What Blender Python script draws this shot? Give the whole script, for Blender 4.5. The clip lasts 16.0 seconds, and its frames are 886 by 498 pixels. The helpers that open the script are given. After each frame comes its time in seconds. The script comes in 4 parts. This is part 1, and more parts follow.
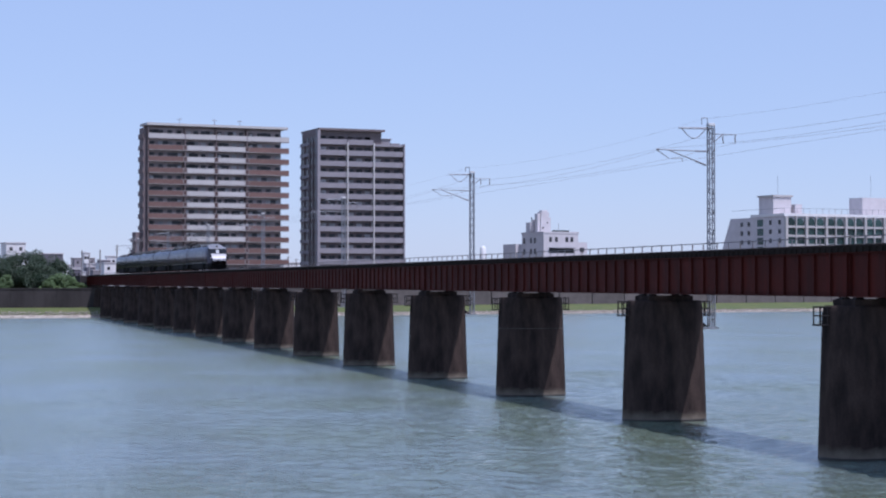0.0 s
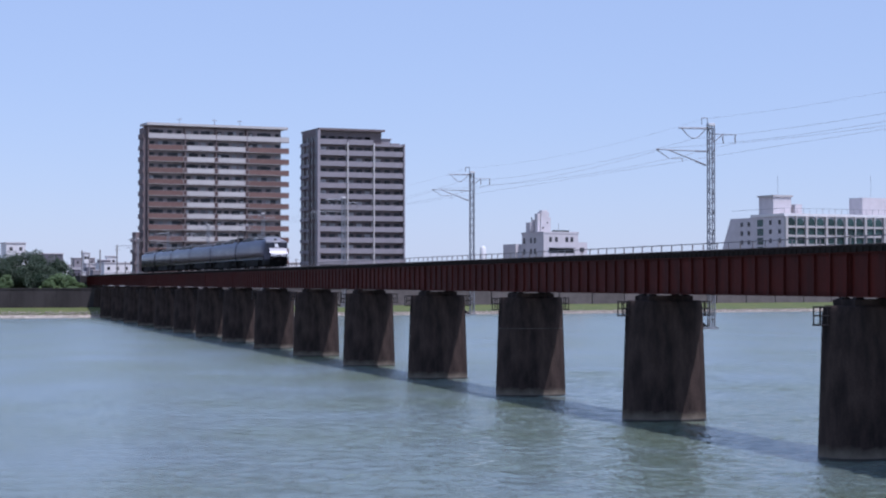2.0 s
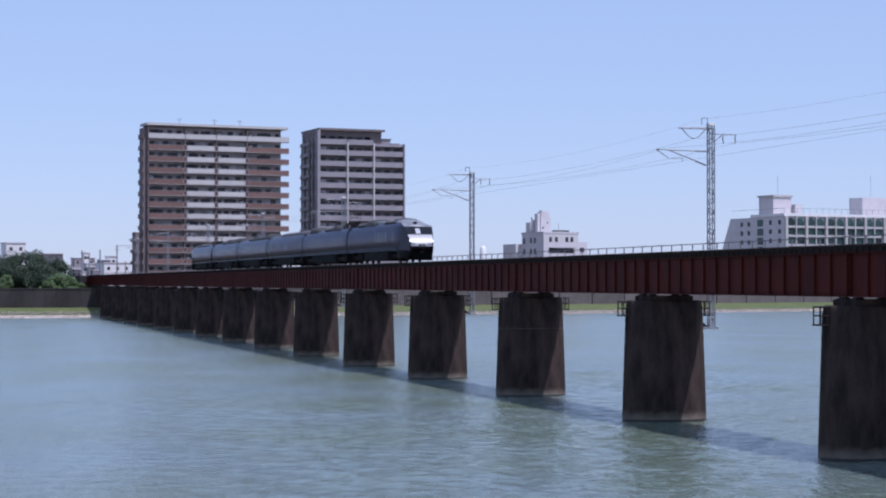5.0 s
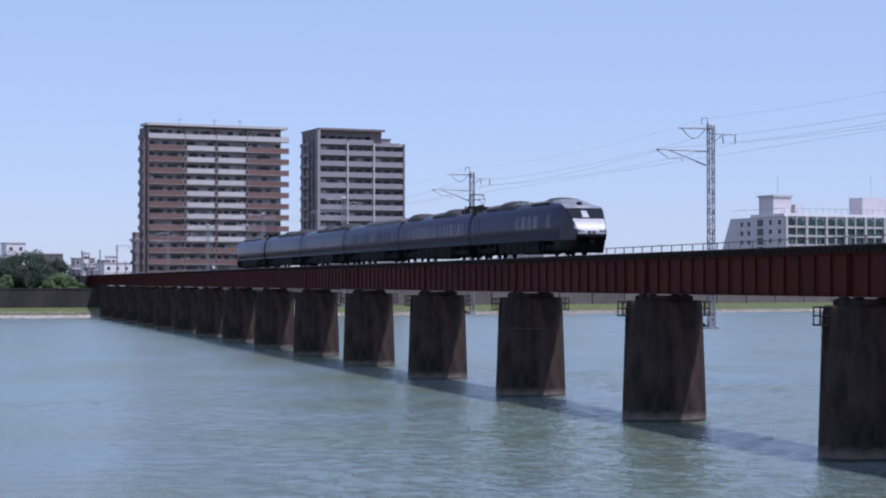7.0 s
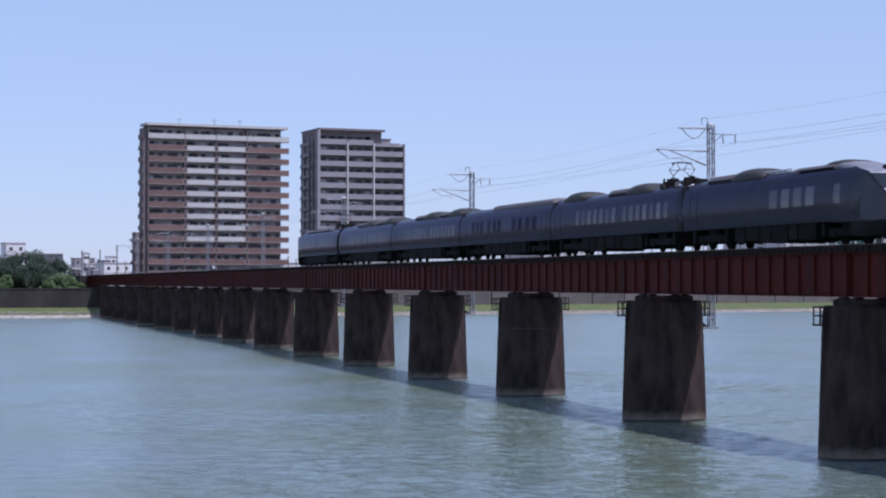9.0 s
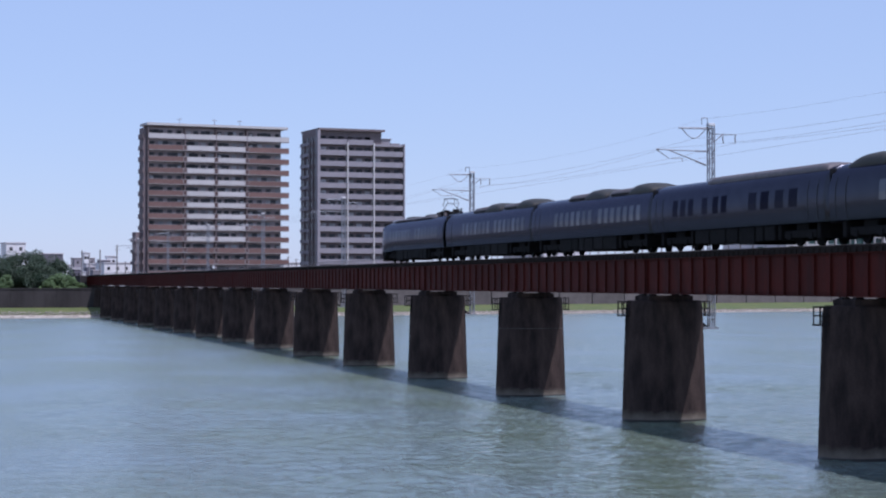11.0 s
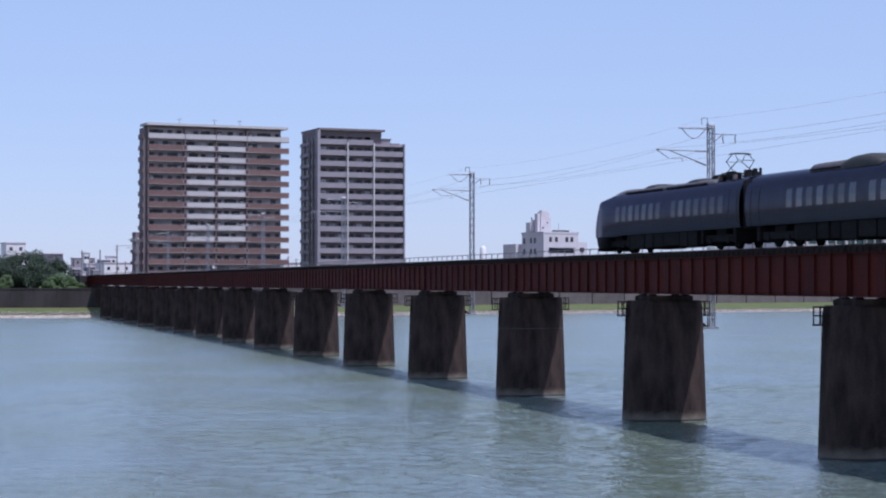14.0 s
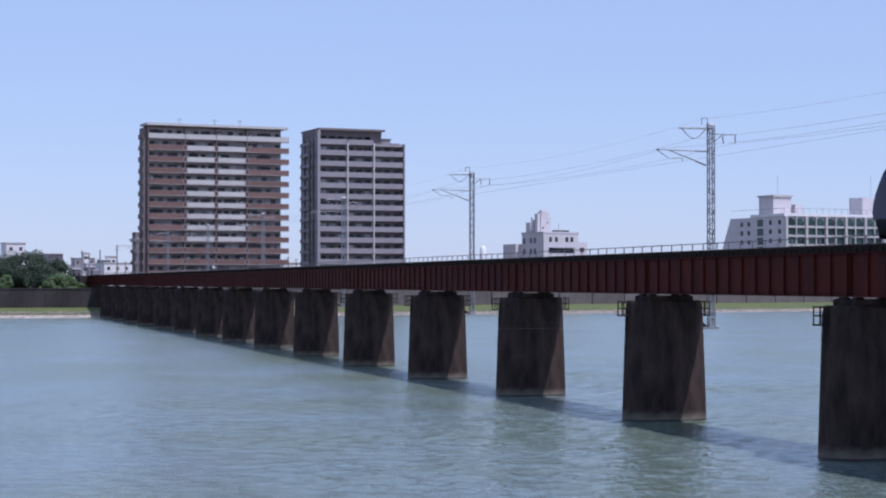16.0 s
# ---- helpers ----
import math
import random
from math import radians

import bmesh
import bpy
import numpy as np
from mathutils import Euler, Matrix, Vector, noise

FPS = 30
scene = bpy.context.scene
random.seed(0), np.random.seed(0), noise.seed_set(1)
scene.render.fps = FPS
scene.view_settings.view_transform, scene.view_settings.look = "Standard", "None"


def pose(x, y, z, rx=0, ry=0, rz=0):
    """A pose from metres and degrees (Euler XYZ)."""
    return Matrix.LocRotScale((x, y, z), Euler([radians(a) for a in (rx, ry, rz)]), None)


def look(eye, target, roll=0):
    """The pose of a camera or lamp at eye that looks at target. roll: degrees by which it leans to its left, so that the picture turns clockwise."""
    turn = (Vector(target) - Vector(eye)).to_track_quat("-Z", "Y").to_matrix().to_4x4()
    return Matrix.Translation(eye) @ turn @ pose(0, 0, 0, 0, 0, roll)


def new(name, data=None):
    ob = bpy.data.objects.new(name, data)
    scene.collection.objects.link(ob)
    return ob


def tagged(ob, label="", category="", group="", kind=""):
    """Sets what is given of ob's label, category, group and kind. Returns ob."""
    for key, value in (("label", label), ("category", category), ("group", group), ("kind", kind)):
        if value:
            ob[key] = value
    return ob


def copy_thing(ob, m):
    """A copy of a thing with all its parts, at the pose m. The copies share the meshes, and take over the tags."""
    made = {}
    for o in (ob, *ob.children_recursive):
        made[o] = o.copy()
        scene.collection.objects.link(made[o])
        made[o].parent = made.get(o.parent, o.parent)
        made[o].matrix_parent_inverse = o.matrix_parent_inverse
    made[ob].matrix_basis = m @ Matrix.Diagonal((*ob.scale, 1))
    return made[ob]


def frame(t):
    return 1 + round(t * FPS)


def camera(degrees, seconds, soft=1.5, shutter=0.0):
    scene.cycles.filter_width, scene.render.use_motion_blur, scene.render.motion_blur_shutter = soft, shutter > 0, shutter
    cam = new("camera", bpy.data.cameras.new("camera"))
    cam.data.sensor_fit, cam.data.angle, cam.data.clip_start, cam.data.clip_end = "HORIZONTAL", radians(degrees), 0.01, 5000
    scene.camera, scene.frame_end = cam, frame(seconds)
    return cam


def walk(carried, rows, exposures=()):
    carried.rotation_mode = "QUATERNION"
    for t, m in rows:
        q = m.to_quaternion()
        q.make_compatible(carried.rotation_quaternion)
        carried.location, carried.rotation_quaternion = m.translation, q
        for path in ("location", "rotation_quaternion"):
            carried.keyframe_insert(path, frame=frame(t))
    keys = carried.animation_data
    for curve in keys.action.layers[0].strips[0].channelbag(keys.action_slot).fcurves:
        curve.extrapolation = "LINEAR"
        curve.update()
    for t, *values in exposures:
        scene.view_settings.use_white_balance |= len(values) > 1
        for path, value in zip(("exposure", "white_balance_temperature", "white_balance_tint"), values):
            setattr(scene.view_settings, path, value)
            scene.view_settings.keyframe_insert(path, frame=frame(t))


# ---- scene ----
# The camera stands still on the near bank and looks along the bridge.
cam = camera(27.6, 16.0, soft=2.1)
EYE = (-40.2, 0.0, 7.67)
AIM = (-40.2 + 100 * math.sin(radians(16.31)), 100 * math.cos(radians(16.31)), 7.67 + 100 * math.tan(radians(1.06)))
walk(cam, [(0.0, look(EYE, AIM)), (16.0, look(EYE, AIM))], exposures=[(0.0, 0.0, 5550, 26), (16.0, 0.0, 5550, 26)])

# ---- world and sun ----
SUN = Vector((0.275, -0.44, 1.0)).normalized()
world = bpy.data.worlds.new("sky")
scene.world = world
world.use_nodes = True
wn = world.node_tree.nodes
sky = wn.new("ShaderNodeTexSky")
sky.sky_type = "NISHITA"
sky.sun_disc = False
sky.sun_elevation = math.asin(SUN.z)
sky.sun_rotation = math.atan2(SUN.x, SUN.y)
sky.air_density, sky.dust_density, sky.ozone_density = 1.0, 0.25, 2.0
wn["Background"].inputs["Strength"].default_value = 0.115
# summer haze evens the sky out between horizon and zenith
haze = wn.new("ShaderNodeMix")
haze.data_type = "RGBA"
haze.inputs["Factor"].default_value = 0.62
haze.inputs["B"].default_value = (3.94, 5.04, 6.34, 1.0)
world.node_tree.links.new(sky.outputs[0], haze.inputs["A"])
world.node_tree.links.new(haze.outputs["Result"], wn["Background"].inputs["Color"])
sun_data = bpy.data.lights.new("sun", "SUN")
sun_data.energy, sun_data.angle, sun_data.color = 4.0, radians(0.53), (1.0, 0.95, 0.88)
sun = new("sun", sun_data)
sun.matrix_world = look(SUN * 100, (0, 0, 0))


# ---- materials ----
def mat(name, col, rough=0.7, metal=0.0, var=0.25, scale=3.0, fine=40.0, bump=0.02, second=None, streak=(1, 1, 1), rnd=0.0, coat=0.0, spec=0.3):
    """A weathered surface: stains at a large scale, grain at a fine one, and a low relief."""
    m = bpy.data.materials.new(name)
    m.use_nodes = True
    n, l = m.node_tree.nodes, m.node_tree.links
    b = n["Principled BSDF"]
    tc = n.new("ShaderNodeTexCoord")
    mp = n.new("ShaderNodeMapping")
    mp.inputs["Scale"].default_value = streak
    l.new(tc.outputs["Object"], mp.inputs["Vector"])
    n1, n2 = n.new("ShaderNodeTexNoise"), n.new("ShaderNodeTexNoise")
    n1.inputs["Scale"].default_value, n1.inputs["Detail"].default_value, n1.inputs["Roughness"].default_value = scale, 6, 0.65
    n2.inputs["Scale"].default_value, n2.inputs["Detail"].default_value = fine, 3
    l.new(mp.outputs[0], n1.inputs["Vector"])
    l.new(tc.outputs["Object"], n2.inputs["Vector"])
    ramp = n.new("ShaderNodeValToRGB")
    c2 = second or tuple(c * (1 - var) for c in col)
    ramp.color_ramp.elements[0].position, ramp.color_ramp.elements[1].position = 0.36, 0.64
    ramp.color_ramp.elements[0].color, ramp.color_ramp.elements[1].color = (*c2, 1), (*col, 1)
    l.new(n1.outputs["Fac"], ramp.inputs[0])
    hsv = n.new("ShaderNodeHueSaturation")
    l.new(ramp.outputs[0], hsv.inputs["Color"])
    mr = n.new("ShaderNodeMapRange")
    mr.inputs["To Min"].default_value, mr.inputs["To Max"].default_value = 1 - var * 0.6, 1 + var * 0.6
    l.new(n2.outputs["Fac"], mr.inputs["Value"])
    if rnd:
        oi, ml, ma = n.new("ShaderNodeObjectInfo"), n.new("ShaderNodeMath"), n.new("ShaderNodeMath")
        ml.operation, ma.operation = "MULTIPLY_ADD", "MULTIPLY"
        l.new(oi.outputs["Random"], ml.inputs[0])
        ml.inputs[1].default_value, ml.inputs[2].default_value = 2 * rnd, 1 - rnd
        l.new(ml.outputs[0], ma.inputs[0])
        l.new(mr.outputs[0], ma.inputs[1])
        l.new(ma.outputs[0], hsv.inputs["Value"])
    else:
        l.new(mr.outputs[0], hsv.inputs["Value"])
    l.new(hsv.outputs[0], b.inputs["Base Color"])
    b.inputs["Roughness"].default_value, b.inputs["Metallic"].default_value = rough, metal
    b.inputs["Coat Weight"].default_value, b.inputs["Specular IOR Level"].default_value = coat, spec
    if bump:
        bp = n.new("ShaderNodeBump")
        bp.inputs["Strength"].default_value, bp.inputs["Distance"].default_value = 0.6, bump
        l.new(n2.outputs["Fac"], bp.inputs["Height"])
        l.new(bp.outputs[0], b.inputs["Normal"])
    return m


def water_mat():
    m = bpy.data.materials.new("river_water")
    m.use_nodes = True
    n, l = m.node_tree.nodes, m.node_tree.links
    b = n["Principled BSDF"]
    tc, mp = n.new("ShaderNodeTexCoord"), n.new("ShaderNodeMapping")
    mp.inputs["Rotation"].default_value = (0, 0, radians(24))
    mp.inputs["Scale"].default_value = (1.3, 1.0, 1.0)
    l.new(tc.outputs["Object"], mp.inputs["Vector"])
    hs = []
    for sc, det in ((0.85, 4), (2.8, 5), (0.06, 3), (0.025, 2)):
        t = n.new("ShaderNodeTexNoise")
        t.inputs["Scale"].default_value, t.inputs["Detail"].default_value = sc, det
        l.new(mp.outputs[0], t.inputs["Vector"])
        hs.append(t)
    ad = n.new("ShaderNodeMath")
    ad.operation = "MULTIPLY_ADD"
    l.new(hs[1].outputs["Fac"], ad.inputs[0])
    ad.inputs[1].default_value = 0.8
    l.new(hs[0].outputs["Fac"], ad.inputs[2])
    bp = n.new("ShaderNodeBump")
    slick = n.new("ShaderNodeMapRange")
    slick.inputs["From Min"].default_value, slick.inputs["From Max"].default_value = 0.38, 0.62
    slick.inputs["To Min"].default_value, slick.inputs["To Max"].default_value = 0.55, 1.0
    l.new(hs[3].outputs["Fac"], slick.inputs["Value"])
    l.new(slick.outputs[0], bp.inputs["Strength"])
    bp.inputs["Distance"].default_value = 0.19
    l.new(ad.outputs[0], bp.inputs["Height"])
    l.new(bp.outputs[0], b.inputs["Normal"])
    ramp = n.new("ShaderNodeValToRGB")
    ramp.color_ramp.elements[0].position, ramp.color_ramp.elements[1].position = 0.35, 0.65
    ramp.color_ramp.elements[0].color, ramp.color_ramp.elements[1].color = (0.106, 0.137, 0.076, 1), (0.130, 0.172, 0.162, 1)
    l.new(hs[2].outputs["Fac"], ramp.inputs[0])
    l.new(ramp.outputs[0], b.inputs["Base Color"])
    # towards the far bank the waves are too fine to show and act as a rougher surface
    sep, rg = n.new("ShaderNodeSeparateXYZ"), n.new("ShaderNodeMapRange")
    l.new(tc.outputs["Object"], sep.inputs[0])
    l.new(sep.outputs["Y"], rg.inputs["Value"])
    rg.inputs["From Min"].default_value, rg.inputs["From Max"].default_value = 70.0, 150.0
    rg.inputs["To Min"].default_value, rg.inputs["To Max"].default_value = 0.13, 0.272
    l.new(rg.outputs[0], b.inputs["Roughness"])
    b.inputs["IOR"].default_value = 2.5
    return m


M_WATER = water_mat()
M_GROUND = mat("earth", (0.16, 0.13, 0.09), 0.95, var=0.4, scale=0.3, fine=4, bump=0.05)
M_GRASS = mat("grass", (0.080, 0.112, 0.036), 0.9, var=0.45, scale=0.35, fine=3, bump=0.1, second=(0.125, 0.135, 0.045))
M_RIPRAP = mat("riprap_stone", (0.42, 0.37, 0.31), 0.9, var=0.3, scale=0.8, fine=6, rnd=0.3)
M_LEVEE = mat("levee_concrete", (0.048, 0.042, 0.041), 0.9, var=0.5, scale=0.25, fine=3, streak=(1, 1, 0.3), rnd=0.12)
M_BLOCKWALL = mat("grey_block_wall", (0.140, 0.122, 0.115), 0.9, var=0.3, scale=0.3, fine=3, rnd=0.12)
M_PIER = mat("stained_concrete", (0.062, 0.045, 0.038), 0.92, spec=0.04, var=0.4, scale=0.9, fine=11, bump=0.03, second=(0.0165, 0.0138, 0.0138), streak=(1.1, 1.1, 0.3))


def tide_mark(m):
    """A pale tide-washed band low on the piers, with a ragged upper edge."""
    n, l = m.node_tree.nodes, m.node_tree.links
    b = n["Principled BSDF"]
    old = b.inputs["Base Color"].links[0].from_socket
    tc, sep, no = n.new("ShaderNodeTexCoord"), n.new("ShaderNodeSeparateXYZ"), n.new("ShaderNodeTexNoise")
    no.inputs["Scale"].default_value, no.inputs["Detail"].default_value = 1.4, 5
    l.new(tc.outputs["Object"], sep.inputs[0])
    l.new(tc.outputs["Object"], no.inputs["Vector"])
    add, rg, mix = n.new("ShaderNodeMath"), n.new("ShaderNodeMapRange"), n.new("ShaderNodeMix")
    add.operation = "MULTIPLY_ADD"
    l.new(no.outputs["Fac"], add.inputs[0])
    add.inputs[1].default_value = 0.8
    l.new(sep.outputs["Z"], add.inputs[2])
    rg.inputs["From Min"].default_value, rg.inputs["From Max"].default_value = 0.4, 1.0
    rg.inputs["To Min"].default_value, rg.inputs["To Max"].default_value = 0.6, 0.0
    l.new(add.outputs[0], rg.inputs["Value"])
    mix.data_type = "RGBA"
    l.new(rg.outputs[0], mix.inputs["Factor"])
    l.new(old, mix.inputs["A"])
    mix.inputs["B"].default_value = (0.27, 0.235, 0.18, 1)
    l.new(mix.outputs["Result"], b.inputs["Base Color"])


tide_mark(M_PIER)
M_MORTAR = mat("pale_mortar", (0.085, 0.075, 0.066), 0.9, var=0.6, scale=2.5, fine=20)
M_WET = mat("wet_concrete", (0.035, 0.03, 0.026), 0.5, var=0.4, scale=2, fine=20)
M_GIRDER = mat("oxide_red_steel", (0.073, 0.0118, 0.0080), 0.65, spec=0.08, var=0.45, scale=0.9, fine=9, second=(0.040, 0.010, 0.008), streak=(1, 1, 0.25), rnd=0.16)
M_TIMBER = mat("tarred_timber", (0.026, 0.020, 0.017), 0.9, spec=0.08, var=0.4, scale=2, fine=30)
M_RAIL = mat("rail_steel", (0.16, 0.11, 0.085), 0.5, 0.6, var=0.3)
M_GALV = mat("galvanised_steel", (0.27, 0.28, 0.30), 0.55, 0.4, var=0.25, scale=4)
M_CAP = mat("white_painted_cap", (0.72, 0.71, 0.70), 0.6, var=0.08, scale=4)
M_RAILING = mat("railing_steel", (0.30, 0.27, 0.26), 0.6, 0.2, var=0.4, scale=2)
M_CAGE = mat("dark_steel", (0.022, 0.02, 0.02), 0.7, 0.2, spec=0.15, var=0.4)
M_WIRE = mat("copper_wire", (0.34, 0.34, 0.34), 0.6, 0.3, var=0.2, bump=0)
M_INSUL = mat("brown_porcelain", (0.16, 0.13, 0.12), 0.3, var=0.1, bump=0)


# ---- mesh helpers ----
def mesh_of(name, bm, *mats):
    me = bpy.data.meshes.new(name)
    bmesh.ops.recalc_face_normals(bm, faces=bm.faces[:])
    bm.to_mesh(me)
    bm.free()
    for m in mats:
        me.materials.append(m)
    return me


def hang(name, me, parent=None, at=None, label=""):
    """An object on a mesh, under a thing or a part."""
    ob = new(name, me)
    ob.parent = parent
    if at is not None:
        ob.matrix_basis = at if isinstance(at, Matrix) else Matrix.Translation(at)
    return tagged(ob, label)


def part(name, bm, material, parent, label="", at=None):
    return hang(name, mesh_of(name, bm, material), parent, at, label)


def thing(name, at, label, category, group="", kind=""):
    ob = new(name)
    ob.empty_display_size = 0.3
    ob.matrix_basis = at if isinstance(at, Matrix) else Matrix.Translation(at)
    return tagged(ob, label, category, group, kind)


def box(bm, x0, x1, y0, y1, z0, z1, bevel=0.0):
    vs = [bm.verts.new((x, y, z)) for z in (z0, z1) for x, y in ((x0, y0), (x1, y0), (x1, y1), (x0, y1))]
    fs = [bm.faces.new([vs[i] for i in q]) for q in ((3, 2, 1, 0), (4, 5, 6, 7), (0, 1, 5, 4), (1, 2, 6, 5), (2, 3, 7, 6), (3, 0, 4, 7))]
    if bevel:
        bmesh.ops.bevel(bm, geom=list({e for f in fs for e in f.edges}), offset=bevel, segments=2, affect="EDGES")
    return bm


def boxes(*rows, bevel=0.0):
    bm = bmesh.new()
    for r in rows:
        box(bm, *r, bevel=bevel)
    return bm


def bar(bm, a, b, r, sides=6):
    """A round bar from a to b."""
    a, b = Vector(a), Vector(b)
    q = (b - a).to_track_quat("Z", "Y").to_matrix()
    rings = []
    for p in (a, b):
        rings.append([bm.verts.new(p + q @ Vector((r * math.cos(i * math.tau / sides), r * math.sin(i * math.tau / sides), 0))) for i in range(sides)])
    for i in range(sides):
        j = (i + 1) % sides
        bm.faces.new((rings[0][i], rings[0][j], rings[1][j], rings[1][i]))
    bm.faces.new(rings[0][::-1])
    bm.faces.new(rings[1])
    return bm


def bars(rows, r, sides=6):
    bm = bmesh.new()
    for a, b in rows:
        bar(bm, a, b, r, sides)
    return bm


def loft(bm, rings, closed=True, caps=True):
    rows = [[bm.verts.new(p) for p in ring] for ring in rings]
    n = len(rows[0])
    fs = []
    for a, b in zip(rows, rows[1:]):
        for i in range(n if closed else n - 1):
            j = (i + 1) % n
            fs.append(bm.faces.new((a[i], a[j], b[j], b[i])))
    if caps:
        fs += [bm.faces.new(rows[0][::-1]), bm.faces.new(rows[-1])]
    return fs


def smooth(bm, limit=0.6):
    for f in bm.faces:
        f.smooth = True
    for e in bm.edges:
        if len(e.link_faces) == 2 and e.calc_face_angle(0) > limit:
            e.smooth = False
    return bm


# ---- ground, river and banks ----
BANK_K = 0.18
WAVE_SLOPE = 0.12
BANK_X = (-4500, -400, -60, 0, 80, 160, 320, 900, 4500)


def skew(x, k):
    return k * min(max(x, 0), 320)


def sheet(name, profile, material, label, category, k=BANK_K, k2=None):
    """A strip of land: the profile (y, z) swept across the river's valley."""
    bm = bmesh.new()
    rows = []
    for x in BANK_X:
        row = []
        for y, z in profile:
            kk = 0 if y < 100 else (k if y < 403 or k2 is None else k2)
            row.append(bm.verts.new((x, y + skew(x, kk), z)))
        rows.append(row)
    for a, b in zip(rows, rows[1:]):
        for i in range(len(a) - 1):
            bm.faces.new((a[i], a[i + 1], b[i + 1], b[i]))
    ob = new(name, mesh_of(name, bm, material))
    return tagged(ob, label, category, kind="structure")


def river_mesh():
    """One sheet of water: small wind waves as real relief in the middle reach, calm and flat around it."""
    x0, x1, y0, y1 = -46.0, 98.0, 50.0, 196.0
    nx, ny = 480, 640
    far = 4400.0
    X, Y = np.meshgrid(np.concatenate([[-far], np.linspace(x0, x1, nx), [far]]), np.concatenate([[8.0], np.linspace(y0, y1, ny), [197.0, 199.0, 203.0, 211.0, 227.0, 260.0, 320.0, 460.0]]))
    nx, ny = nx + 2, ny + 9
    rng = np.random.RandomState(11)
    Z = np.zeros_like(X)
    count = 46
    for i in range(count):
        lam = 0.68 * (2.5 / 0.68) ** rng.rand()
        k = 2 * math.pi / lam
        a = radians(250) + rng.normal(0, 0.75)
        ph = k * (X * math.cos(a) + Y * math.sin(a)) + rng.rand() * 6.28 + 0.6 * np.sin(X * 0.21 + i) + 0.6 * np.sin(Y * 0.17 + 2 * i)
        Z += WAVE_SLOPE * math.sqrt(2 / count) / k * np.sin(ph)
    calm = 0.72 + 0.28 * np.sin(X * 0.09 + 1.3 * np.sin(Y * 0.05)) * np.sin(Y * 0.055 + 0.7)
    edge = np.clip(np.minimum.reduce([(X - x0) / 4, (x1 - X) / 4, Y - y0, (y1 - Y) / 11]) / 6, 0, 1)
    Z *= calm * edge
    n = nx * ny
    co = np.stack([X.ravel(), Y.ravel(), Z.ravel()], 1)
    idx = np.arange(n).reshape(ny, nx)
    quads = np.stack([idx[:-1, :-1], idx[:-1, 1:], idx[1:, 1:], idx[1:, :-1]], -1).reshape(-1, 4)
    me = bpy.data.meshes.new("water")
    me.vertices.add(n)
    me.vertices.foreach_set("co", co.ravel())
    me.loops.add(quads.size)
    me.loops.foreach_set("vertex_index", quads.ravel())
    me.polygons.add(len(quads))
    me.polygons.foreach_set("loop_start", np.arange(0, quads.size, 4))
    me.update(calc_edges=True)
    me.polygons.foreach_set("use_smooth", np.ones(len(quads), bool))
    me.validate()
    me.materials.append(M_WATER)
    return me


def setting():
    sheet("ground", [(-4500, 5.6), (-14, 5.6), (4, 5.4), (24, -2.5), (386, -2.5), (395.5, -0.05), (397.2, 0.62), (402, 1.1), (411.6, 2.0), (411.9, 3.4), (440, 3.5), (4600, 3.5)],
          M_GROUND, "brown earth of the river bed and banks", "ground", BANK_K, 0.24)
    sheet("grass_bank", [(397.0, 0.72), (402.9, 1.28), (411.3, 2.06)], M_GRASS, "strip of mown green grass along the far bank", "grass", BANK_K, 0.24)
    sheet("gravel_bank", [(395.2, -0.1), (397.2, 0.67), (399.2, 0.90), (400.2, 0.98)], M_RIPRAP, "pale gravel along the far waterline", "gravel")
    water = new("water", river_mesh())
    tagged(water, "murky blue-green river water ruffled by small waves", "river", kind="structure")
    # levee wall with a coping, in cast lengths
    wall = thing("levee_wall", (0, 0, 0), "dark weathered concrete flood wall on the far bank", "wall", kind="structure")
    me = mesh_of("wall_panel", boxes((0.012, 9.988, 0, 0.5, 1.7, 6.05)), M_LEVEE)
    mc = mesh_of("coping", boxes((0.0, 10, -0.12, 0.62, 6.05, 6.4), bevel=0.04), M_LEVEE)
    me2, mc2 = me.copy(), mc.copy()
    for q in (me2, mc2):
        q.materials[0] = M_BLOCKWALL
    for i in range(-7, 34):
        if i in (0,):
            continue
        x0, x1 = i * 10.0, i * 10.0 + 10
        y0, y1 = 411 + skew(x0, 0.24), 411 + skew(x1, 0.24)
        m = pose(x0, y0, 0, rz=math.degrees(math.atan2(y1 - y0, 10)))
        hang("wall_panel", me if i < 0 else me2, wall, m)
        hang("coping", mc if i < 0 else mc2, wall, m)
    # stones at the waterline
    rng = random.Random(4)
    bm = bmesh.new()
    bmesh.ops.create_icosphere(bm, subdivisions=1, radius=1.0)
    base_v, base_f = [v.co.copy() for v in bm.verts], [[v.index for v in f.verts] for f in bm.faces]
    bm.free()
    verts, faces = [], []
    for i in range(9000):
        x = rng.uniform(-70, 320)
        u = rng.random()
        y = 395.2 + (3.9 if x < 4 else 2.1) * u + skew(x, BANK_K)
        z = -0.08 + (1.36 if x < 4 else 0.82) * u
        r = rng.uniform(0.09, 0.2)
        m = pose(x, y, z + r * 0.2, rng.uniform(0, 90), rng.uniform(0, 90), rng.uniform(0, 90))
        k = len(verts)
        verts += [m @ (q * r * rng.uniform(0.7, 1.25)) for q in base_v]
        faces += [[k + j for j in f] for f in base_f]
    me = bpy.data.meshes.new("riprap")
    me.from_pydata(verts, [], faces)
    me.materials.append(M_RIPRAP)
    tagged(new("riprap", me), "pale rough stones heaped along the far waterline", "stones", kind="stuff")
    return water


